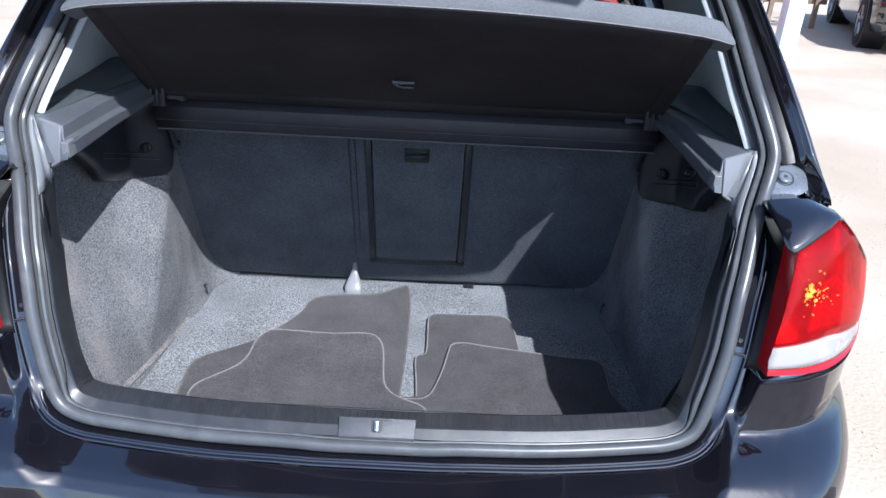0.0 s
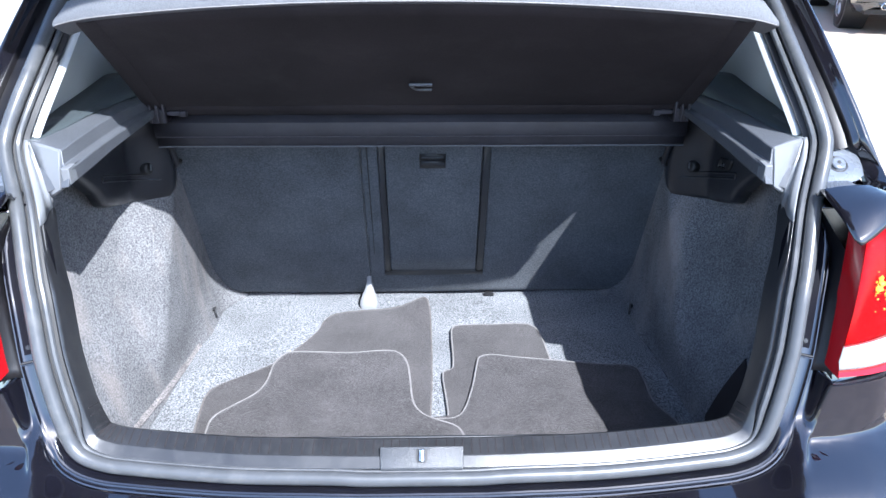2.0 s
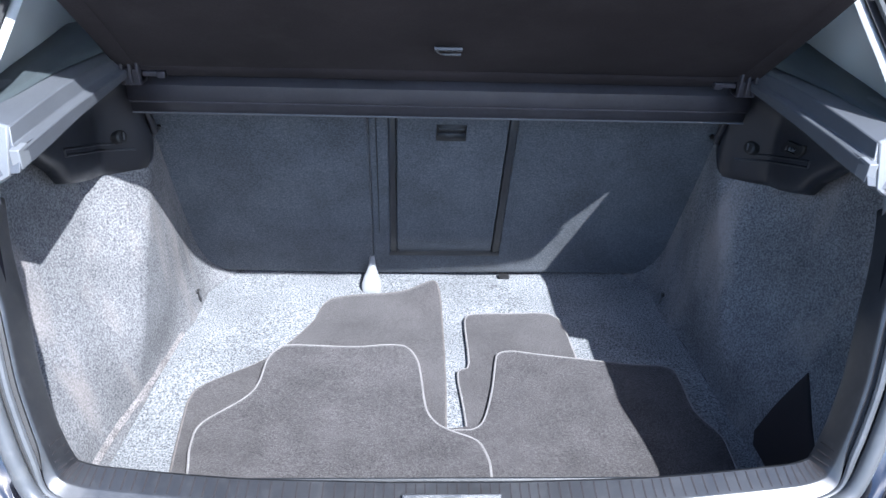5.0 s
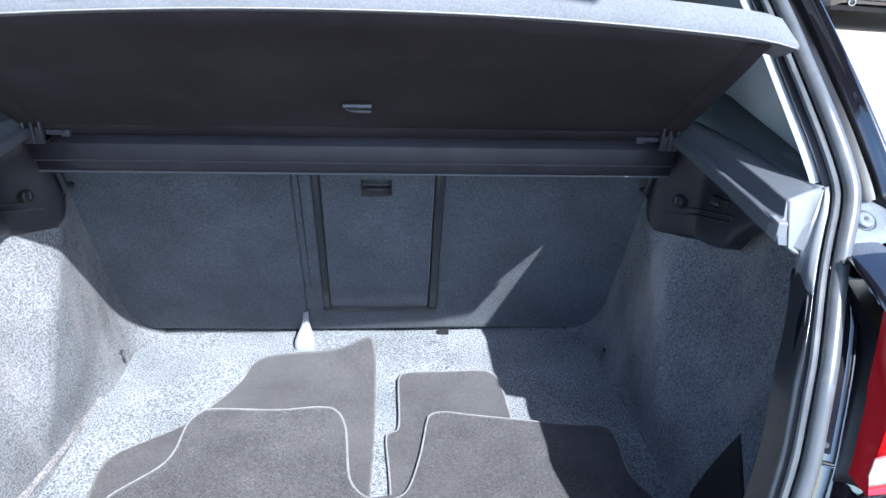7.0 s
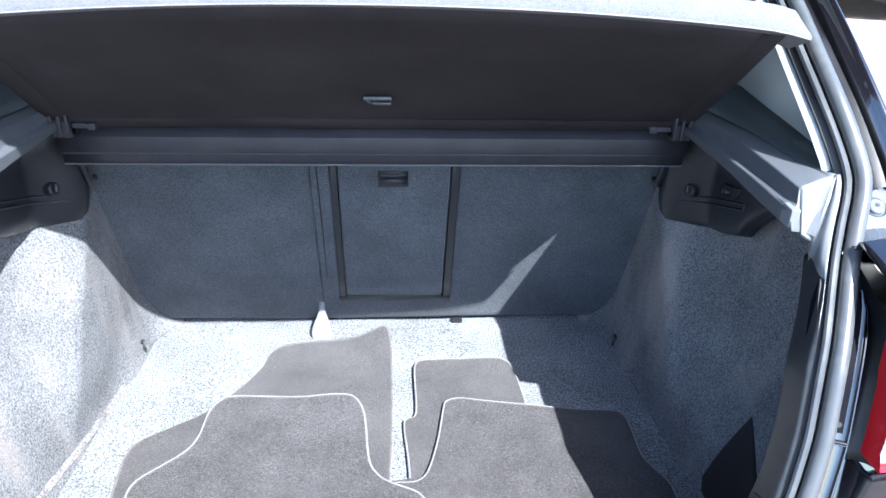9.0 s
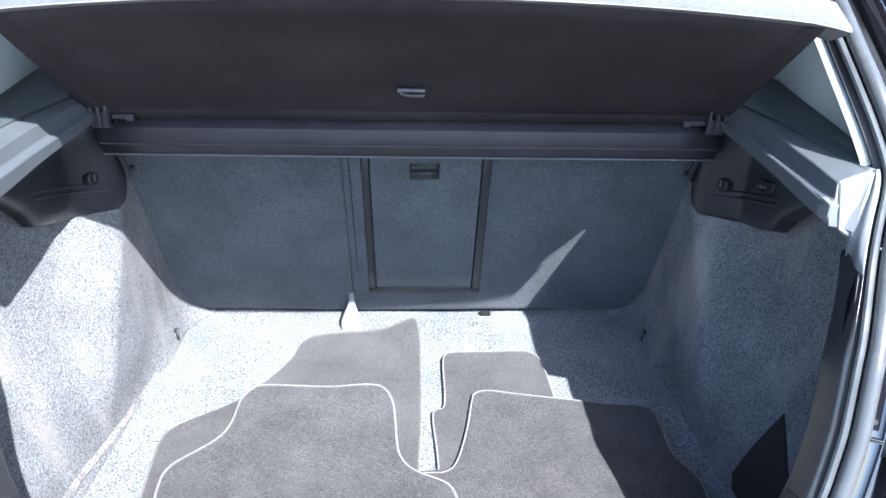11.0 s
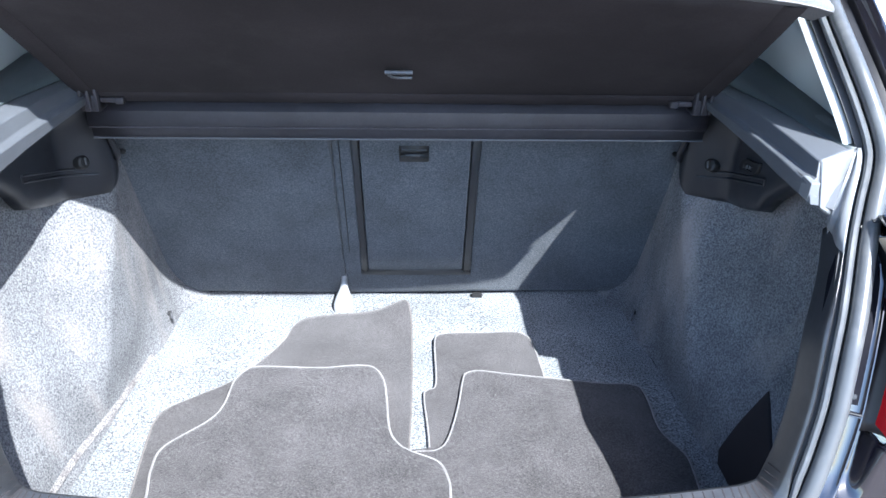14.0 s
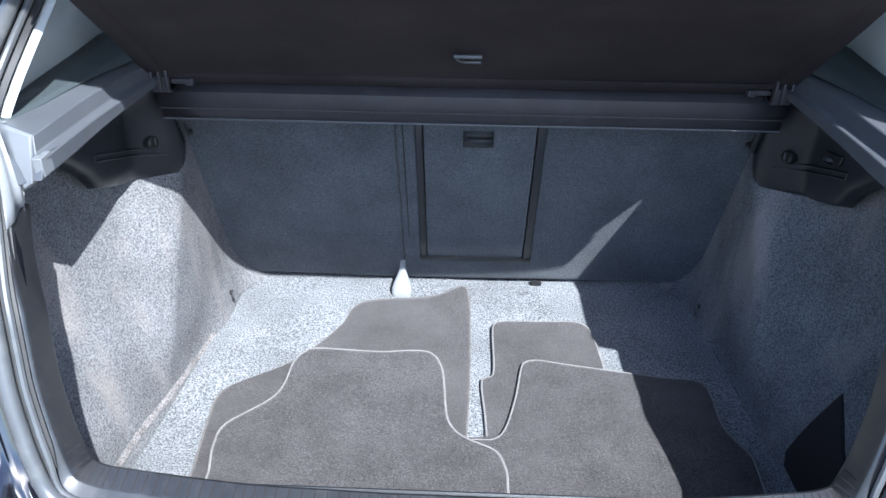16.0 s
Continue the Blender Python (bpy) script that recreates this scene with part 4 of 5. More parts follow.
# ---- side trims: ledges, corner plates, trays, pillar covers ----
def side_trims(s):
    M = lambda p: side(s, p)
    # ledge: upper face, step and inner drop
    rows = []
    for y, xi, zt, zs, xs_, dr in ((0.236, 0.5445, 1.0850, 1.0615, 0.529, 0.026), (0.30, 0.542, 1.0855, 1.0610, 0.527, 0.026), (0.38, 0.539, 1.085, 1.0595, 0.525, 0.023), (0.46, 0.536, 1.081, 1.0570, 0.521, 0.020), (0.54, 0.530, 1.074, 1.053, 0.516, 0.016), (0.62, 0.526, 1.064, 1.048, 0.514, 0.013), (0.70, 0.524, 1.055, 1.042, 0.514, 0.012)):
        rows.append([M(p) for p in ((0.618, y, zt + 0.010), (0.580, y, zt + 0.006), (xi + 0.006, y, zt + 0.0005), (xi, y, zt - 0.001), (xi - 0.004, y, zs + 0.003), (xs_ + 0.004, y, zs), (xs_, y, zs - 0.002), (xs_ + 0.002, y, zs - dr), (0.55, y, zs - dr - 0.004), (0.60, y, zs - 0.05))])
    # its end is cut off along the slanting corner plate
    rows[0] = [Vector((p.x, 0.241 + 0.306 * (abs(p.x) - 0.5455) + 0.5335 * (p.z - 1.0845), p.z)) for p in rows[0]]
    ledge = part("ledge", grid(rows, True, True), LEDGE_PLASTIC, car, "grey plastic ledge that carries the parcel shelf")
    bevel(ledge, 0.0015)
    tab = part("ledge_end", box(*sorted((s * 0.5290, s * 0.5410)), 0.217, 0.242, 1.0375, 1.0630), PLATE_PLASTIC, ledge)
    bevel(tab, 0.0012)
    # corner plate: an inner facet that faces rearwards, and a curved cheek out to the seal
    A, D, C, B = Vector((0.5455, 0.2375, 1.0845)), Vector((0.5985, 0.2580, 1.0925)), Vector((0.5630, 0.2145, 1.0165)), Vector((0.5440, 0.2085, 1.0310))
    rows = [[M(A.lerp(D, k) + Vector((0, 0.022, -0.002))) for k in (0, 0.33, 0.66, 1.0)]]
    for v in (0.0, 0.04, 0.25, 0.5, 0.75, 0.96, 1.0):
        o_ = Vector((0, 0.003, 0)) if v in (0.0, 1.0) else Vector((0, 0, 0))
        rows.append([M(A.lerp(B, v).lerp(D.lerp(C, v), k) + o_ + Vector((0, 0.003 if k == 0 else 0, 0))) for k in (0, 0.06, 0.66, 1.0)])
    rows.append([M(B.lerp(C, k) + Vector((0.002, 0.03, -0.004))) for k in (0, 0.33, 0.66, 1.0)])
    plate_ = part("corner_plate", grid(rows), PLATE_PLASTIC, car, "grey plastic corner plate at the end of the ledge", 25, facing=(0, -1, 0))
    solid(plate_, 0.002)
    part("plate_flank", grid([[M(p) for p in (A.lerp(B, v) + Vector((0, 0.003, 0)), A.lerp(B, v) + Vector((0.001, 0.03, 0)))] for v in (0, 0.5, 1.0)]), PLATE_PLASTIC, plate_)
    rows = []
    for p, n_, f in [q for q in frames(RIGHT) if 0.994 <= q[0].z <= 1.112 and q[0].x > 0.5]:
        a = p + n_ * -0.0225 + f * -0.0130
        low_ = p + n_ * -0.0240 + f * -0.0600
        e = C.lerp(D, min(1.0, max(0.0, (p.z - 1.004) / 0.085))) if p.z > 1.004 else low_.lerp(C, soft_step(p.z, 0.985, 1.004))
        b = a.lerp(e, 0.30) + Vector((-0.003, 0, 0))
        c__ = a.lerp(e, 0.62) + Vector((0.002, 0.004, 0))
        rows.append([M(v) for v in curve([a, b, c__, e], 3)])
    cheek = part("cheek", grid(rows), PLATE_PLASTIC, plate_, "", 60)
    solid(cheek, 0.002, 0.0)
    # quarter trim behind the ledge
    rows = []
    for y, pts in ((0.262, ((0.590, 1.0925), (0.600, 1.0935), (0.610, 1.096), (0.620, 1.099))), (0.33, ((0.575, 1.0925), (0.590, 1.093), (0.606, 1.094), (0.622, 1.096))), (0.43, ((0.566, 1.090), (0.584, 1.092), (0.606, 1.093), (0.628, 1.096))),
                   (0.53, ((0.556, 1.082), (0.578, 1.089), (0.604, 1.093), (0.630, 1.097))), (0.60, ((0.550, 1.075), (0.574, 1.088), (0.602, 1.096), (0.630, 1.100))), (0.66, ((0.546, 1.066), (0.572, 1.085), (0.60, 1.094), (0.630, 1.10))), (0.80, ((0.54, 1.05), (0.570, 1.060), (0.598, 1.066), (0.630, 1.07)))):
        rows.append([M((x, y, z)) for x, z in pts])
    solid(part("quarter_trim", grid([list(r) for r in zip(*[curve(r, 3) for r in zip(*rows)])]), QUARTER_PLASTIC, car, "dark plastic quarter trim"), 0.003)
    # pillar cover: a dark reveal, a bright rearward edge, then a pale panel running forward
    up = [q for q in frames(RIGHT) if 1.112 <= q[0].z <= 1.435 and q[0].x > 0.5]
    rows, reveal = [], []
    for p, n_, f in up:
        o = p + n_ * -0.0185 + f * -0.035
        b = p + n_ * -0.0320 + f * -0.031
        turn = [o, p + n_ * -0.0200 + f * -0.0310, p + n_ * -0.0225 + f * -0.0285, p + n_ * -0.0260 + f * -0.0275, p + n_ * -0.0300 + f * -0.0290, b]
        far = [Vector((b.x + dx, b.y + dy, b.z)) for dx, dy in ((0.003, 0.004), (0.010, 0.015), (0.026, 0.048), (0.036, 0.085), (0.041, 0.17), (0.042, 0.58))]
        if not rows:
            drop = (0.0,) * 6 + (0.012, 0.026, 0.034, 0.040, 0.046, 0.055)
            rows.append([M(v - Vector((0, 0, d_))) for v, d_ in zip(turn + far, drop)])
        rows.append([M(v) for v in turn + far])
        reveal.append([M(v) for v in (p + n_ * -0.0105 + f * -0.014, p + n_ * -0.0125 + f * -0.024, p + n_ * -0.0165 + f * -0.031, o + f * -0.006)])
    solid(part("pillar_trim", grid(rows), PILLAR_TRIM, car, "pale grey plastic pillar cover", 70), 0.002)
    solid(part("pillar_reveal", grid(reveal), REVEAL, car), 0.002)
    # tray under the ledge: its face falls back to the lining, with a shallow shelf lip, a knob and a clip
    low = [(0.245, 1.046), (0.30, 1.022), (0.355, 0.996), (0.393, 0.972), (0.44, 0.930), (0.462, 0.897), (0.49, 0.884), (0.534, 0.867), (0.60, 0.848), (0.635, 0.843), (0.660, 0.856), (0.682, 0.892), (0.692, 0.95)]

    def tray_x(y, z):
        zt = lerp_at([(0.23, 1.062), (0.38, 1.055), (0.54, 1.045), (0.70, 1.034)], y)
        face = min(0.590, wall_x(y, lerp_at(low, y)) - 0.013)
        k = soft_step(zt - z, 0.0, 0.055)
        return 0.531 + (face - 0.531) * k
    rows = []
    for t_, dx in ((0.0, 0.0), (0.06, 0.0), (0.12, 0.0), (0.20, 0.0), (0.30, 0.0), (0.42, 0.0), (0.52, 0.0), (0.62, 0.0), (0.74, 0.0), (0.86, 0.001), (0.94, 0.003), (0.98, 0.007), (1.0, 0.03)):
        row = []
        for y in list(np.linspace(0.245, 0.44, 13)) + list(np.linspace(0.452, 0.66, 18)) + [0.668, 0.676, 0.684, 0.690, 0.694]:
            zt = lerp_at([(0.23, 1.062), (0.38, 1.055), (0.54, 1.045), (0.70, 1.034)], y)
            z = zt + (lerp_at(low, y) - zt) * t_
            row.append(M((tray_x(y, z) + dx + max(0.0, (y - 0.672) / 0.022) ** 2 * 0.016, y, z)))
        rows.append(row)
    tray = part("side_tray", grid(rows), TRAY_PLASTIC, car, "black plastic tray moulding under the ledge", 50)
    solid(tray, 0.002, 0.0)
    lip = [(0.452, 0.950), (0.47, 0.944), (0.53, 0.922), (0.60, 0.897), (0.622, 0.889)]
    lip = [(y, z) for y, z, _ in curve([(y, z, 0) for y, z in lip], 4)]
    for dz, k0, k1 in ((0.0, 0, len(lip)), (0.011, 0, len(lip) - 4)):
        part("ridge", tube([M((tray_x(y, z + dz) - 0.002, y, z + dz)) for y, z in lip[k0:k1]], 0.0022, 8), TRAY_PLASTIC, tray)
    part("lip_end", tube([M((tray_x(0.452, 0.950 + d) - 0.002, 0.452, 0.950 + d)) for d in (0.0, 0.0055, 0.011)], 0.0022, 8), TRAY_PLASTIC, tray)
    kx = tray_x(0.606, 0.918)
    knob = part("knob", cylinder(M((kx + 0.004, 0.608, 0.917)), (-s, -0.45, 0.25), 0.0135, 0.017, 18, r2=0.0115), BLACK, tray)
    bevel(knob, 0.003)
    part("knob_slot", tube([M((kx - 0.0145, 0.5965 + d, 0.924 + e)) for d, e in ((0.0, -0.006), (0.001, 0.0), (0.002, 0.006))], 0.0016, 6), LEDGE_PLASTIC, knob)
    cx_ = tray_x(0.655, 0.915)
    part("side_clip", tube(curve([M((cx_ + 0.004, 0.660, 0.905)), M((cx_ - 0.006, 0.655, 0.909)), M((cx_ - 0.008, 0.650, 0.922)), M((cx_ - 0.004, 0.640, 0.955))], 4), 0.0060, 10), TRAY_PLASTIC, tray)
    if s > 0:
        sx = tray_x(0.51, 0.957)
        sock = part("power_socket", grid([[Vector((sx - o, 0.51 + 0.036 * k * math.copysign(abs(math.cos(a)) ** 0.5, math.cos(a)), 0.958 - 0.0145 * k * math.cos(a) + 0.0115 * k * math.copysign(abs(math.sin(a)) ** 0.6, math.sin(a)))) for a in np.linspace(0, 2 * math.pi, 25)[:-1]] for o, k in ((-0.004, 1.0), (0.004, 1.0), (0.006, 0.93), (0.006, 0.6), (0.003, 0.55))], True, True), BLACK, tray, "black power socket with a sliding cover")
        part("socket_pin", cylinder((sx - 0.004, 0.515, 0.955), (-1, -0.2, 0.2), 0.0035, 0.003, 10), LEDGE_PLASTIC, sock)
        part("socket_pin", cylinder((sx - 0.004, 0.504, 0.959), (-1, -0.2, 0.2), 0.0025, 0.003, 10), LEDGE_PLASTIC, sock)
    return ledge


side_trims(1)
side_trims(-1)

# ---- parcel shelf, raised ----
shelf = tagged(empty("parcel_shelf", (0, 0.6, 1.0)), "dark parcel shelf with grey felt rear edge, tilted up", "parcel shelf")
PIVOT = Vector((0, 0.605, 1.034))
ALONG = Vector((0, -0.7955, 0.606)).normalized()
ABOVE = Vector((0, 0.606, 0.7955)).normalized()


def reach(x):
    """How far the shelf reaches from its pivot, bowed towards the middle."""
    return 0.440 - 0.065 * (abs(x) / 0.56) ** 2.1


def shelf_point(x, d, h=0.0):
    return Vector((x, 0, 0)) + PIVOT + ALONG * d + ABOVE * h


rows = []
for u in np.linspace(0, 1, 12):
    w = 0.534 - 0.021 * u
    rows.append([shelf_point(x, reach(x) * u * 0.995, 0.0015 * math.sin(3 * x + 5 * u)) for x in np.linspace(-w, w, 27)])
board = part("board", grid(rows), SHELF_UNDER, shelf, "black smooth underside with faint scuffs")
solid(board, 0.006, 1.0)
for s in (1, -1):
    part("side_band", grid([[shelf_point(s * (0.534 - 0.021 * u - b), reach(0.5) * u, -0.003 if 0.002 < b < 0.03 else 0.001) for b in (0.0, 0.004, 0.028, 0.034)] for u in np.linspace(0, 0.98, 10)]), SHELF_UNDER, shelf)
part("front_band", grid([[shelf_point(x, d, h) for x in np.linspace(-0.515, 0.515, 12)] for d, h in ((0.0, 0.0), (0.004, -0.004), (0.036, -0.004), (0.042, 0.0))]), SHELF_UNDER, shelf)


def lip_rows():
    rows = []
    for x in np.linspace(-0.550, 0.550, 46):
        d = reach(x) - 0.012 * max(0.0, (abs(x) - 0.47) / 0.08) ** 2
        e = max(0.0, (abs(x) - 0.520) / 0.030)
        h = 0.036 - 0.022 * e * e
        rows.append([shelf_point(x, d - 0.006, -0.0015), shelf_point(x, d + 0.0015, -0.0025), shelf_point(x, d + 0.004, 0.0005), shelf_point(x, d + 0.006 - 0.004 * e, h * 0.5), shelf_point(x, d + 0.0035 - 0.006 * e, h * 0.9),
                     shelf_point(x, d - 0.003, h), shelf_point(x, d - 0.02, h * 0.8 + 0.002), shelf_point(x, d - 0.05, 0.013), shelf_point(x, d - 0.05, 0.010)])
    return rows


part("felt_edge", grid(lip_rows(), True, True), SHELF_FELT, shelf, "grey felt covered rear edge", 50)
part("edge_trim", tube([shelf_point(x, reach(x) + 0.002 - 0.012 * max(0.0, (abs(x) - 0.47) / 0.08) ** 2, -0.002) for x in np.linspace(-0.545, 0.545, 40)], 0.0012, 6), BINDING, shelf)
# grip under the shelf
c = shelf_point(0.0, 0.141, -0.001)


def grip_bm():
    bm = bmesh.new()
    for pts, r in ((((-0.021, -0.011), (0.021, -0.011)), 0.0034), (((0.020, 0.0115), (-0.002, 0.0115), (-0.010, 0.008), (-0.015, 0.001), (-0.017, -0.010)), 0.0024)):
        tube([Vector((x, 0, 0)) + c + ALONG * -b + ABOVE * (-0.004) for x, b in pts], r, 8, bm)
    return bm


part("grip", grip_bm(), RUBBER, shelf, "grey plastic grip")
# front rail, two steps
rail = part("front_rail", grid([[(x, y, z) for x in np.linspace(-0.530, 0.534, 14)] for y, z in ((0.64, 1.040), (0.606, 1.030), (0.594, 1.018), (0.592, 1.000), (0.594, 0.990), (0.601, 0.987), (0.603, 0.970), (0.606, 0.966), (0.62, 0.966), (0.65, 0.97))]), RAIL, shelf, "dark two-step front rail")
solid(rail, 0.003)
# thin paler tubes put the highlight on the rail's edges into colour
part("rail_highlight", tube([(-0.53, 0.602, 0.9665), (0, 0.602, 0.966), (0.534, 0.602, 0.9665)], 0.0018, 6), LEDGE_PLASTIC, rail)
part("rail_highlight", tube([(-0.53, 0.5945, 0.9885), (0, 0.5945, 0.988), (0.534, 0.5945, 0.9885)], 0.0012, 6), CLIP, rail)
for s in (1, -1):
    clip = part("pivot_clip", box(*sorted((s * 0.494, s * 0.528)), 0.570, 0.604, 1.024, 1.052), CLIP, shelf, "ribbed plastic pivot clip")
    bevel(clip, 0.003)
    for k in range(3):
        bevel(part("clip_rib", box(*sorted((s * (0.494 + 0.0125 * k), s * (0.4985 + 0.0125 * k))), 0.562, 0.592, 1.028, 1.068), CLIP, clip), 0.0012)
    bevel(part("clip_arm", box(*sorted((s * 0.462, s * 0.495)), 0.576, 0.590, 1.038, 1.047), CLIP, clip), 0.002)
    bevel(part("clip_end", box(*sorted((s * 0.456, s * 0.470)), 0.573, 0.588, 1.036, 1.048), CLIP, clip), 0.002)
    part("pivot_pin", cylinder((s * 0.526, 0.585, 1.036), (s, 0, 0), 0.0045, 0.026, 12), LEDGE_PLASTIC, clip)


# ---- floor mats lying in the boot ----
def floor_mat(outline, z0, material, binding, label, lift=None, thick=0.006, rr=0.0024):
    edge = [Vector((p.x, p.y, 0)) for p in curve([(x, y, 0) for x, y in outline], 6, True)]
    cx, cy = sum(p.x for p in edge) / len(edge), sum(p.y for p in edge) / len(edge)

    def h(x, y):
        v = 0.0022 * noise.noise(Vector((x * 6, y * 6, z0 * 40))) + 0.0012 * noise.noise(Vector((x * 19, y * 19, 3)))
        return z0 + v + (lift(x, y) if lift else 0.0)
    rows = []
    for k in (0.02, 0.15, 0.3, 0.45, 0.6, 0.72, 0.82, 0.9, 0.96, 0.99):
        rows.append([Vector((cx + (p.x - cx) * k, cy + (p.y - cy) * k, 0)) for p in edge])
    rows = [[Vector((q.x, q.y, h(q.x, q.y) + thick)) for q in r] for r in rows]
    rows.append([Vector((p.x, p.y, h(p.x, p.y) + thick * 0.6)) for p in edge])
    rows.append([Vector((p.x, p.y, h(p.x, p.y) - 0.0006)) for p in edge])
    thing = tagged(empty("floor_mat", (cx, cy, z0)), label, "floor mat", "car mats in the boot")
    part("carpet", grid(rows, True, True), material, thing, "", 60)
    loop = [Vector((p.x, p.y, h(p.x, p.y) + thick * 0.75)) for p in edge]
    part("binding", tube(loop + loop[:2], rr, 7, flat=0.8), binding, thing, "stitched edge binding")
    return thing


Z0 = 0.4735
floor_mat([(-0.425, 0.10), (-0.445, 0.257), (-0.456, 0.378), (-0.457, 0.430), (-0.438, 0.466), (-0.342, 0.534), (-0.296, 0.594), (-0.255, 0.672), (-0.242, 0.728), (-0.216, 0.758), (-0.14, 0.772), (-0.064, 0.777), (-0.014, 0.790),
           (0.004, 0.785), (0.012, 0.765), (0.017, 0.700), (0.018, 0.482), (0.014, 0.344), (0.012, 0.10), (-0.2, 0.06)], Z0, MAT_BACK, BINDING_DARK,
          "dark grey carpet car mat lying underneath, its corner curled up", lambda x, y: 0.030 * max(0, 1 - math.hypot(x - 0.01, y - 0.79) / 0.12) ** 1.6, rr=0.0022)
floor_mat([(0.050, 0.10), (0.051, 0.347), (0.0425, 0.484), (0.049, 0.508), (0.066, 0.527), (0.066, 0.649), (0.070, 0.682), (0.088, 0.694), (0.164, 0.699), (0.240, 0.702), (0.262, 0.692), (0.276, 0.662), (0.285, 0.555), (0.29, 0.40), (0.28, 0.10)], Z0, MAT_BACK, BINDING,
          "small dark grey rear footwell mat, frayed at one corner")
floor_mat([(0.010, 0.10), (0.012, 0.315), (0.022, 0.334), (0.062, 0.337), (0.084, 0.364), (0.105, 0.443), (0.120, 0.530), (0.128, 0.549), (0.148, 0.557), (0.182, 0.553), (0.322, 0.527), (0.396, 0.516), (0.452, 0.512), (0.470, 0.498), (0.474, 0.460), (0.475, 0.385), (0.500, 0.330), (0.506, 0.295), (0.497, 0.20), (0.46, 0.08), (0.2, 0.06)],
          Z0 + 0.0085, MAT_PILE, BINDING, "dark grey carpet car mat with pale edging, half in shade")
floor_mat([(-0.39, 0.10), (-0.411, 0.235), (-0.421, 0.295), (-0.414, 0.348), (-0.353, 0.408), (-0.334, 0.450), (-0.328, 0.520), (-0.312, 0.554), (-0.285, 0.565), (-0.159, 0.563), (-0.085, 0.569), (-0.055, 0.558), (-0.037, 0.520), (-0.030, 0.470), (-0.022, 0.387), (-0.006, 0.350), (0.017, 0.330), (0.062, 0.306), (0.078, 0.276), (0.083, 0.225), (0.07, 0.08), (-0.15, 0.06)],
          Z0 + 0.0150, MAT_PILE, BINDING, "dark grey carpet car mat with pale edging, lying on top", rr=0.0026)


# ---- rest of the hatchback ----
def section(y, w, zb, zs, wt, zt):
    return [(w * 0.94, y, zb), (w, y, zb + 0.12), (w * 1.0, y, (zb + zs) / 2 + 0.05), (w * 0.985, y, zs - 0.06), (w * 0.955, y, zs), (wt * 1.03, y, zt - 0.10), (wt * 0.97, y, zt - 0.035), (wt * 0.80, y, zt), (0.0, y, zt + 0.012)]


OWN = [(0.62, 0.880, 0.17, 1.00, 0.56, 1.445), (1.0, 0.885, 0.14, 0.985, 0.575, 1.470), (1.6, 0.888, 0.12, 0.965, 0.585, 1.478), (2.3, 0.885, 0.12, 0.94, 0.575, 1.455),
       (2.62, 0.882, 0.12, 0.925, 0.565, 1.41), (3.15, 0.875, 0.12, 0.90, 0.74, 0.93), (3.7, 0.84, 0.16, 0.80, 0.66, 0.83), (3.95, 0.74, 0.2, 0.66, 0.58, 0.70), (4.05, 0.62, 0.25, 0.55, 0.5, 0.58)]
secs = [section(*r) for r in OWN]


def strip(i0, i1, j0, j1, s, src=secs, off=0.0):
    rows = []
    for a in src[i0:i1 + 1]:
        rows.append([Vector((s * (p[0] + off), p[1], p[2])) for p in a[j0:j1 + 1]])
    return grid(rows)


for s in (1, -1):
    solid(part("body_side", strip(0, 8, 0, 4, s), PAINT, car), 0.02)
    solid(part("roof_rail", strip(0, 4, 5, 6, s), PAINT, car), 0.03)
    # quarter, middle and windscreen pillars
    for y0, y1, sl in ((0.64, 0.98, 0.10), (1.72, 1.84, 0.0)):
        f0 = lambda y, z: np.interp(z, [0.97, 1.40], [0.845, 0.595])
        bm = grid([[(s * f0(y, z), y + sl * (z - 0.97), z) for y in (y0, y1)] for z in (0.95, 1.1, 1.25, 1.40)])
        solid(part("side_pillar", bm, PAINT, car), 0.05)
    part("screen_pillar", tube([(s * 0.56, 2.62, 1.40), (s * 0.64, 2.88, 1.18), (s * 0.73, 3.15, 0.925)], 0.035, 8), PAINT, car)
    glass = part("side_window", grid([[(s * np.interp(z, [0.97, 1.40], [0.838, 0.600]), y, z) for y in (0.98, 1.72, 1.84, 2.55)] for z in (0.96, 1.37)]), WINDOW, car)
    glass.visible_shadow = False
for s in (1, -1):
    solid(part("bonnet_side", strip(5, 8, 4, 8, s), PAINT, car), 0.01)
solid(part("roof", grid([[(x * r[4] * 0.97, r[0], r[5] - 0.035 * abs(x) ** 3 + 0.012 * (1 - abs(x))) for x in np.linspace(-1, 1, 13)] for r in OWN[:5]]), PAINT, car), 0.01)
part("roof_lining", grid([[(x * r[4] * 0.93, r[0] + 0.02, r[5] - 0.03 - 0.035 * abs(x) ** 3) for x in np.linspace(-1, 1, 9)] for r in OWN[:5]]), LINING, car, "pale grey roof lining")
windscreen = part("windscreen", grid([[(-0.55, 2.63, 1.39), (0, 2.66, 1.405), (0.55, 2.63, 1.39)], [(-0.72, 3.13, 0.93), (0, 3.20, 0.93), (0.72, 3.13, 0.93)]]), WINDOW, car)
windscreen.visible_shadow = False
part("dashboard", grid([[(x, y, z) for x in np.linspace(-0.78, 0.78, 7)] for y, z in ((3.18, 0.85), (2.9, 0.86), (2.62, 0.84), (2.52, 0.70), (2.55, 0.35))]), BLACK, car)
part("cabin_floor", box(-0.80, 0.80, 0.9, 3.2, 0.16, 0.20), BLACK, car)
part("bench", grid([[(x, y, z) for x in np.linspace(-0.62, 0.62, 9)] for y, z in ((0.72, 1.03), (0.86, 1.03), (1.02, 0.62), (1.05, 0.48), (1.5, 0.50), (1.52, 0.25))]), FABRIC, car, "dark fabric rear bench")


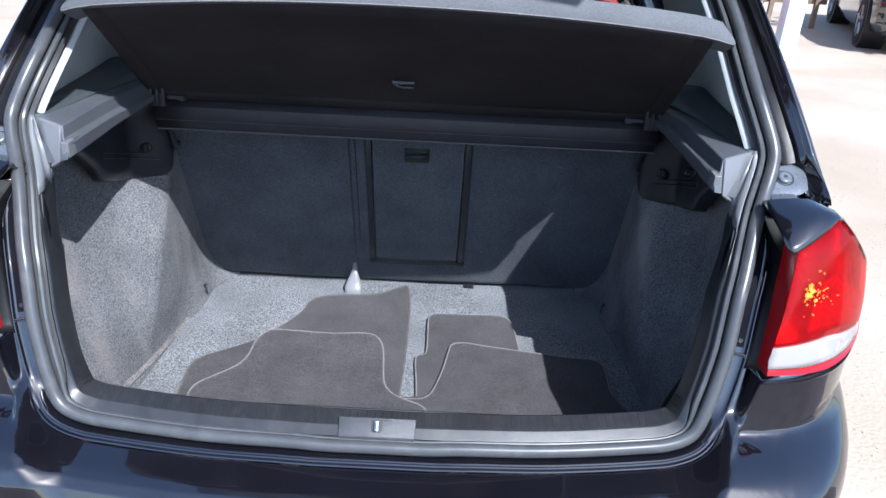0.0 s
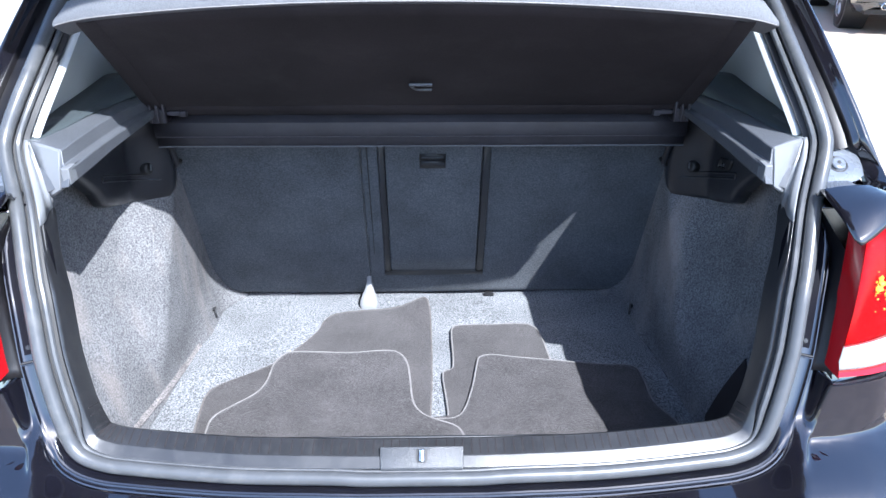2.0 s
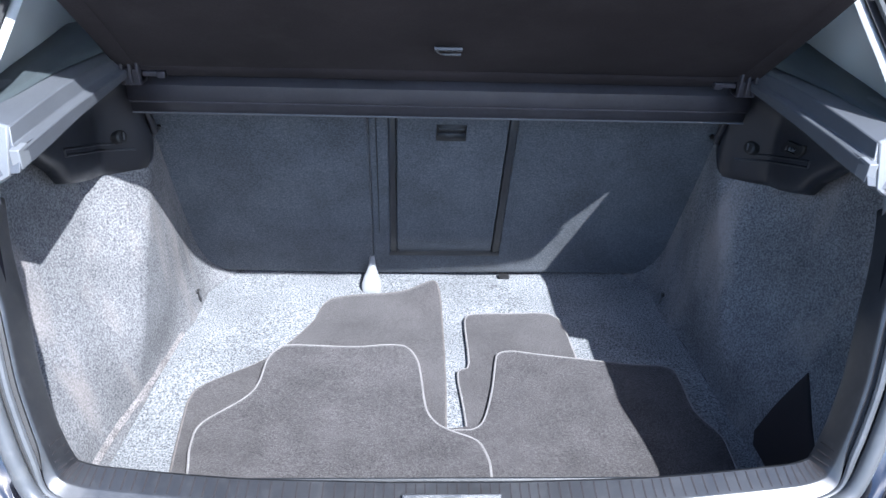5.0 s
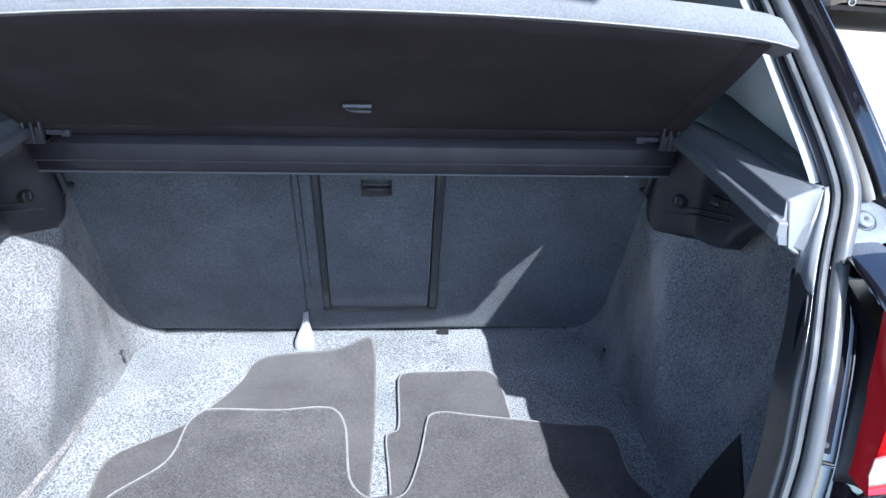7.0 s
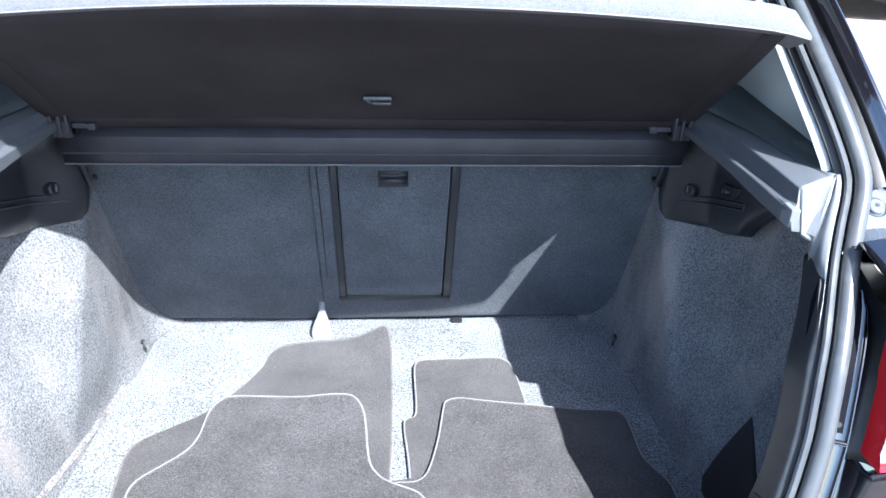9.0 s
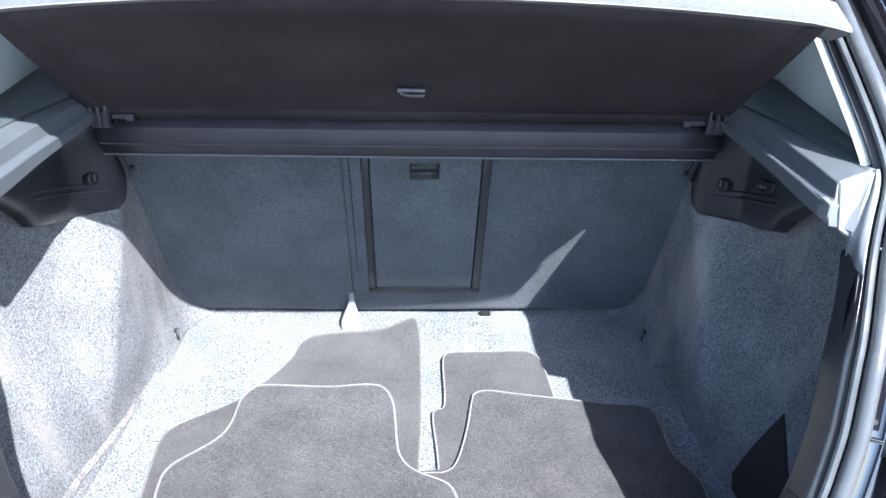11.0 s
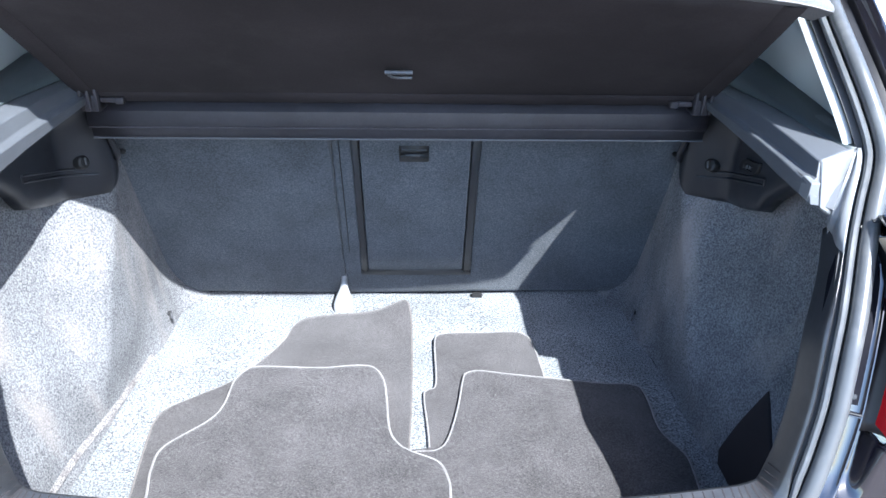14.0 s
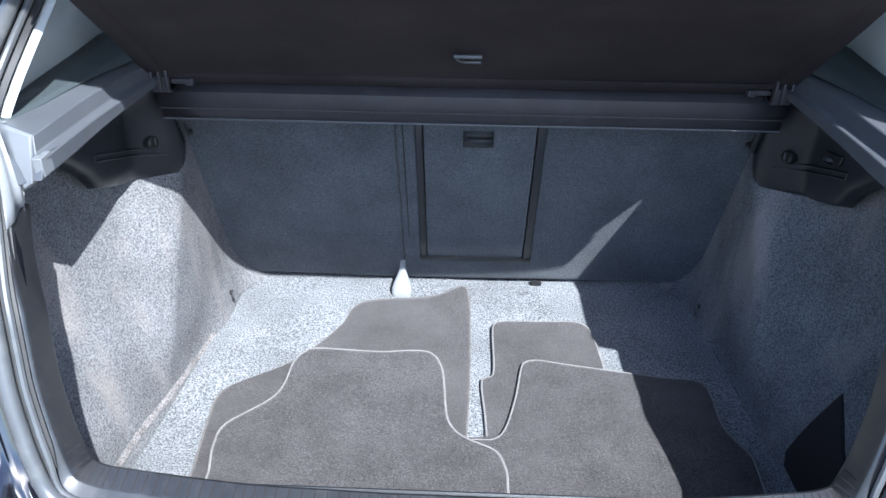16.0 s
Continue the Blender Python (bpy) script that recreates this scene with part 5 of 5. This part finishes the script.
def cushion(c, sx, sy, sz, tilt=0.0):
    bm = bmesh.new()
    rows = []
    for v in np.linspace(-1, 1, 11):
        r = (1 - abs(v) ** 5) ** 0.5 if abs(v) < 1 else 0.25
        r = max(r, 0.3)
        rows.append([Vector((c[0] + sx * r * math.copysign(abs(math.cos(a)) ** 0.5, math.cos(a)), c[1] + sy * r * math.copysign(abs(math.sin(a)) ** 0.6, math.sin(a)) - tilt * v * sz, c[2] + sz * v)) for a in np.linspace(0, 2 * math.pi, 25)[:-1]])
    return grid(rows, True, True, bm)


for x, w_ in ((-0.350, 0.140), (0.260, 0.092)):
    rest = part("headrest", cushion((x, 0.84, 1.25), w_, 0.045, 0.17, 0.15), FABRIC, car, "dark fabric rear headrest", 60)
    for dx in (-0.05, 0.05):
        part("post", tube([(x + dx, 0.86, 1.02), (x + dx, 0.85, 1.12)], 0.006, 8), CHROME, rest)
for x in (-0.37, 0.37):
    part("front_seat_back", cushion((x, 1.95, 0.80), 0.25, 0.09, 0.36, 0.22), FABRIC, car, "dark fabric front seat", 60)
    part("front_headrest", cushion((x, 1.84, 1.27), 0.12, 0.05, 0.09, 0.2), FABRIC, car, "", 60)


def wheel(name_parent, x, y, s, r=0.315, zc=None, tw=0.105):
    zc = (r + ground_z(y)) if zc is None else zc
    prof = [(0.0, r * 0.62), (0.0, r * 0.90), (0.02, r * 0.985), (0.04, r), (tw * 2 - 0.04, r), (tw * 2 - 0.02, r * 0.985), (tw * 2, r * 0.90), (tw * 2, r * 0.62)]
    q = [2 * math.pi * k / 32 for k in range(32)]
    rows = [[(x + s * (tw - d), y + rr * math.cos(a), zc + rr * math.sin(a)) for a in q] for d, rr in prof]
    w = part("wheel", grid(rows, True, False), TYRE, name_parent, "", 50)
    rows = [[(x + s * (tw - d), y + rr * math.cos(a), zc + rr * math.sin(a)) for a in q] for d, rr in ((0.0, r * 0.64), (0.012, r * 0.62), (0.05, r * 0.58), (0.10, r * 0.57))]
    part("rim", grid(rows, True, False), RIM, w)
    bm = cylinder((x + s * (tw - 0.02), y, zc), (-s, 0, 0), 0.05, 0.04, 16)
    for k in range(5):
        a = 2 * math.pi * k / 5 + 0.3
        tube([(x + s * (tw - 0.02), y + 0.04 * math.cos(a), zc + 0.04 * math.sin(a)), (x + s * (tw - 0.006), y + r * 0.60 * math.cos(a), zc + r * 0.60 * math.sin(a))], 0.022, 6, bm, 0.7)
    part("spokes", bm, RIM, w)
    part("brake_drum", cylinder((x + s * (tw - 0.07), y, zc), (-s, 0, 0), r * 0.55, 0.02, 20), BLACK, w)
    return w


for s in (1, -1):
    for y in (0.74, 3.32):
        wheel(car, s * 0.79, y, s, 0.315, 0.315 + G0)

# the tailgate, swung up above the opening
E0, E1 = Vector((0, 0.70, 1.50)), Vector((0, -0.195, 1.965))


def gate_rows():
    rows = []
    for u in np.linspace(0, 1, 9):
        c_ = E0.lerp(E1, u) + Vector((0, 0, 0.05 * math.sin(math.pi * u)))
        w = 0.58 + 0.05 * math.sin(math.pi * min(1.0, u * 1.1))
        rows.append([c_ + Vector((x * w - 0.02, 0, -0.02 * abs(x) ** 3)) for x in np.linspace(-1, 1, 15)])
    return rows


gr = gate_rows()
gate = part("tailgate", grid(gr[5:]), PAINT, car, "raised black tailgate", facing=(0, 0, 1))
solid(gate, 0.05, 1.0)
gate_glass = part("tailgate_glass", grid([r[2:-2] for r in gr[:6]]), DARK_WINDOW, gate)
for k in (0, 1):
    solid(part("tailgate_frame", grid([r[:3] if k else r[-3:] for r in gr[:6]]), PAINT, gate), 0.04)
for x0, x1, d in ((-0.030, 0.005, 0.024), (0.023, 0.062, 0.026)):
    part("gate_stop", box(x0, x1, E1.y - 0.005, E1.y + 0.02, E1.z - d, E1.z + 0.01), BLACK, gate)


# ---- other parked cars ----
def parked_car(label, paint, at, yaw, front=False, rear=False, tall=0.0):
    """A whole car that faces along its own +y, standing at its rear axle's middle."""
    root = tagged(empty("parked_car"), label, "car", "cars parked in the yard")
    S = [(-0.80, 0.70, 0.34, 0.80, 0.60, 0.95), (-0.72, 0.80, 0.28, 0.92, 0.62, 1.10), (-0.45, 0.86, 0.24, 0.96, 0.56, 1.38 + tall), (0.1, 0.885, 0.2, 0.96, 0.575, 1.45 + tall), (1.0, 0.89, 0.19, 0.95, 0.58, 1.46 + tall), (1.45, 0.89, 0.19, 0.94, 0.565, 1.40 + tall),
         (2.15, 0.88, 0.2, 0.93, 0.74, 0.97), (2.85, 0.86, 0.22, 0.80, 0.70, 0.85), (3.12, 0.78, 0.26, 0.70, 0.66, 0.76), (3.24, 0.66, 0.30, 0.60, 0.56, 0.62)]
    src = [section(*r) for r in S]
    full = []
    for a in src:
        full.append([Vector(p) for p in a] + [mirrored(p) for p in reversed(a[:-1])])
    body = part("body", grid(full, False), paint, root, "", 30)
    for i in (0, -1):
        part("end_panel", grid([[Vector((p[0] * k, p[1] + (0.02 if i else -0.02) * (1 - k), p[2])) for p in full[i]] for k in (1.0, 0.5, 0.0)]), paint, body)
    part("underside", box(-0.74, 0.74, -0.7, 3.1, 0.24, 0.30), BLACK, body)
    for s in (1, -1):
        part("side_window", grid([[Vector((s * (p[0] + 0.006), p[1], p[2])) for p in (Vector(a[4]).lerp(Vector(a[5]), 0.12), Vector(a[4]).lerp(Vector(a[5]), 0.95))] for a in src[2:6]]), DARK_WINDOW, body)
        for y in (0.0, 2.58):
            arch = part("wheel_arch", cylinder((s * 0.60, y, 0.32), (s, 0, 0), 0.36, 0.292, 28), BLACK, body)
            wheel(root, s * 0.80, y, s, 0.32, 0.32)
        part("mirror", cushion((s * 0.98, 1.95, 1.0), 0.09, 0.05, 0.06), paint, body)
    a, b = src[5], src[6]
    part("windscreen", grid([[Vector((k * Vector(r[5]).x, r[5][1], r[5][2] + 0.01)) for k in (-1, 0, 1)] for r in (a, b)]), DARK_WINDOW, body)
    if front:
        for s in (1, -1):
            lampr = [[Vector((s * x, y, z)) for x, y, z in r] for r in (((0.42, 3.245, 0.60), (0.55, 3.20, 0.64), (0.70, 3.02, 0.68)), ((0.40, 3.275, 0.50), (0.56, 3.235, 0.50), (0.73, 3.03, 0.56)))]
            lp = part("headlamp", grid(lampr), REFLECTOR, body, "clear headlamp")
            solid(lp, 0.02)
            for x, y in ((0.48, 3.25), (0.60, 3.20)):
                part("lamp_lens", cylinder((s * x, y, 0.63), (s * 0.2, 1, 0.1), 0.055, 0.02, 16), DARK_WINDOW, lp)
            gl = [(0.04, 0.66), (0.20, 0.65), (0.26, 0.60), (0.20, 0.54), (0.06, 0.53), (0.03, 0.60)]
            gl = [(q.x, q.y) for q in curve([(u, v, 0) for u, v in gl], 3, True)]
            kid = part("grille", grid([[(s * u, 3.27 + d, v) for u, v in gl] for d in (0.0, 0.02)], True, True), BLACK, body)
            for k in range(5):
                part("grille_bar", box(*sorted((s * (0.065 + 0.035 * k), s * (0.073 + 0.035 * k))), 3.288, 3.296, 0.55, 0.645), CHROME, kid)
        part("air_intake", box(-0.5, 0.5, 3.20, 3.265, 0.32, 0.42), BLACK, body)
        bevel(part("front_bumper", box(-0.62, 0.62, 3.1, 3.262, 0.30, 0.56), paint, body), 0.05, 4)
    if rear:
        bmp = part("rear_bumper", grid([[(x, -0.86 + 0.10 * abs(x / 0.86) ** 3 + d, z) for x in np.linspace(-0.86, 0.86, 15)] for z, d in ((0.76, 0.08), (0.72, 0.0), (0.60, -0.03), (0.54, -0.02), (0.50, 0.01), (0.40, 0.01), (0.37, 0.05))]), paint, body)
        solid(bmp, 0.01)
        for s in (1, -1):
            rf = part("reflector", box(*sorted((s * 0.60, s * 0.77)), -0.860, -0.80, 0.455, 0.495), RED_PLASTIC, bmp, "red rear reflector")
            bevel(rf, 0.004)
        ex = part("exhaust_pipe", grid([[(-0.57 + r * math.cos(a), y, 0.36 + r * math.sin(a)) for a in np.linspace(0, 2 * math.pi, 19)[:-1]] for r, y in ((0.040, -0.80), (0.041, -0.905), (0.034, -0.91), (0.032, -0.80))], True), CHROME, bmp, "chromed exhaust tip")
        part("tail_lamp", box(-0.80, -0.55, -0.82, -0.76, 0.80, 0.92), RED_PLASTIC, body)
        part("tail_lamp", box(0.55, 0.80, -0.82, -0.76, 0.80, 0.92), RED_PLASTIC, body)
    root.matrix_basis = at_ground(*at, yaw)
    return root


def at_ground(x, y, yaw):
    slope = -math.degrees(math.atan(0.035)) if y > 1 else 0.0
    return pose(x, y, ground_z(y), slope * math.cos(radians(yaw)), 0, yaw)


parked_car("charcoal grey car with alloy wheels seen from behind", GREY_PAINT, (6.36, 9.2), -17, rear=True)
parked_car("white saloon car facing the hatchback, twin grilles", WHITE_PAINT, (0.05, 11.35), 180, front=True)
parked_car("bright red car parked ahead in the sun", RED_PAINT, (2.75, 8.9), 0)
parked_car("white car parked beyond the hatchback", WHITE_PAINT, (-4.55, 11.6), 0, rear=True)

# ---- post, fence and shrub at the yard's edge ----
post = tagged(empty("gate_post", (4.0, 8.1, ground_z(8.1))), "pale blue painted square gate post", "post")
zp = ground_z(8.1)
bevel(part("shaft", grid([[(4.0 + a * w, 8.1 + b * w, zp + z) for a, b in ((-1, -1), (1, -1), (1, 1), (-1, 1))] for z, w in ((-0.05, 0.12), (0.15, 0.12), (0.16, 0.10), (1.9, 0.10))], True, True), POST_PAINT, post), 0.01)
bevel(part("cap", grid([[(4.0 + a * w, 8.1 + b * w, zp + z) for a, b in ((-1, -1), (1, -1), (1, 1), (-1, 1))] for z, w in ((1.9, 0.13), (1.95, 0.13), (2.02, 0.02))], True, True), POST_PAINT, post), 0.008)
fence = tagged(empty("garden_fence", (4.7, 11.0, ground_z(11.0))), "weathered wooden rail fence before a shrub", "fence")
zf = ground_z(11.0)
for k in range(6):
    bevel(part("picket", box(3.85 + 0.34 * k, 3.92 + 0.34 * k, 10.97, 11.03, zf - 0.02, zf + 0.95), WOOD, fence), 0.006)
for z in (0.35, 0.80):
    bevel(part("rail", box(3.75, 5.75, 11.03, 11.07, zf + z, zf + z + 0.09), WOOD, fence), 0.006)
shrub = tagged(empty("shrub", (4.6, 11.9, ground_z(11.9))), "leafy green shrub behind the fence", "shrub")
zs0 = ground_z(11.9)
bm = bmesh.new()
rs = random.Random(4)
stems = []
for k in range(9):
    a, l_ = rs.uniform(0, 6.28), rs.uniform(0.25, 0.6)
    tip = Vector((4.6 + l_ * math.cos(a), 11.9 + l_ * 0.6 * math.sin(a), zs0 + rs.uniform(0.7, 1.3)))
    tube([(4.6, 11.9, zs0 - 0.02), Vector((4.6, 11.9, zs0)).lerp(tip, 0.5) + Vector((0, 0, 0.08)), tip], 0.018, 6, bm)
    stems.append(tip)
part("stems", bm, WOOD, shrub)
vv, ff = [], []
for k in range(1500):
    t_ = stems[k % 9]
    p = Vector((4.6, 11.9, zs0 + 0.1)).lerp(t_, rs.uniform(0.4, 1.1)) + Vector((rs.gauss(0, 0.14), rs.gauss(0, 0.12), rs.gauss(0, 0.14)))
    e = Euler((rs.uniform(0, 6.28), rs.uniform(0, 6.28), rs.uniform(0, 6.28))).to_matrix()
    i = len(vv)
    for q in ((-0.05, 0, 0), (0, -0.02, 0.006), (0.05, 0, 0), (0, 0.02, 0.006)):
        vv.append(p + e @ Vector(q))
    ff.append((i, i + 1, i + 2, i + 3))
lm = bpy.data.meshes.new("leaves")
lm.from_pydata(vv, [], ff)
lm.materials.append(LEAF)
lv = new("leaves", lm)
lv.parent = shrub
lv.matrix_parent_inverse = placed(shrub).inverted()
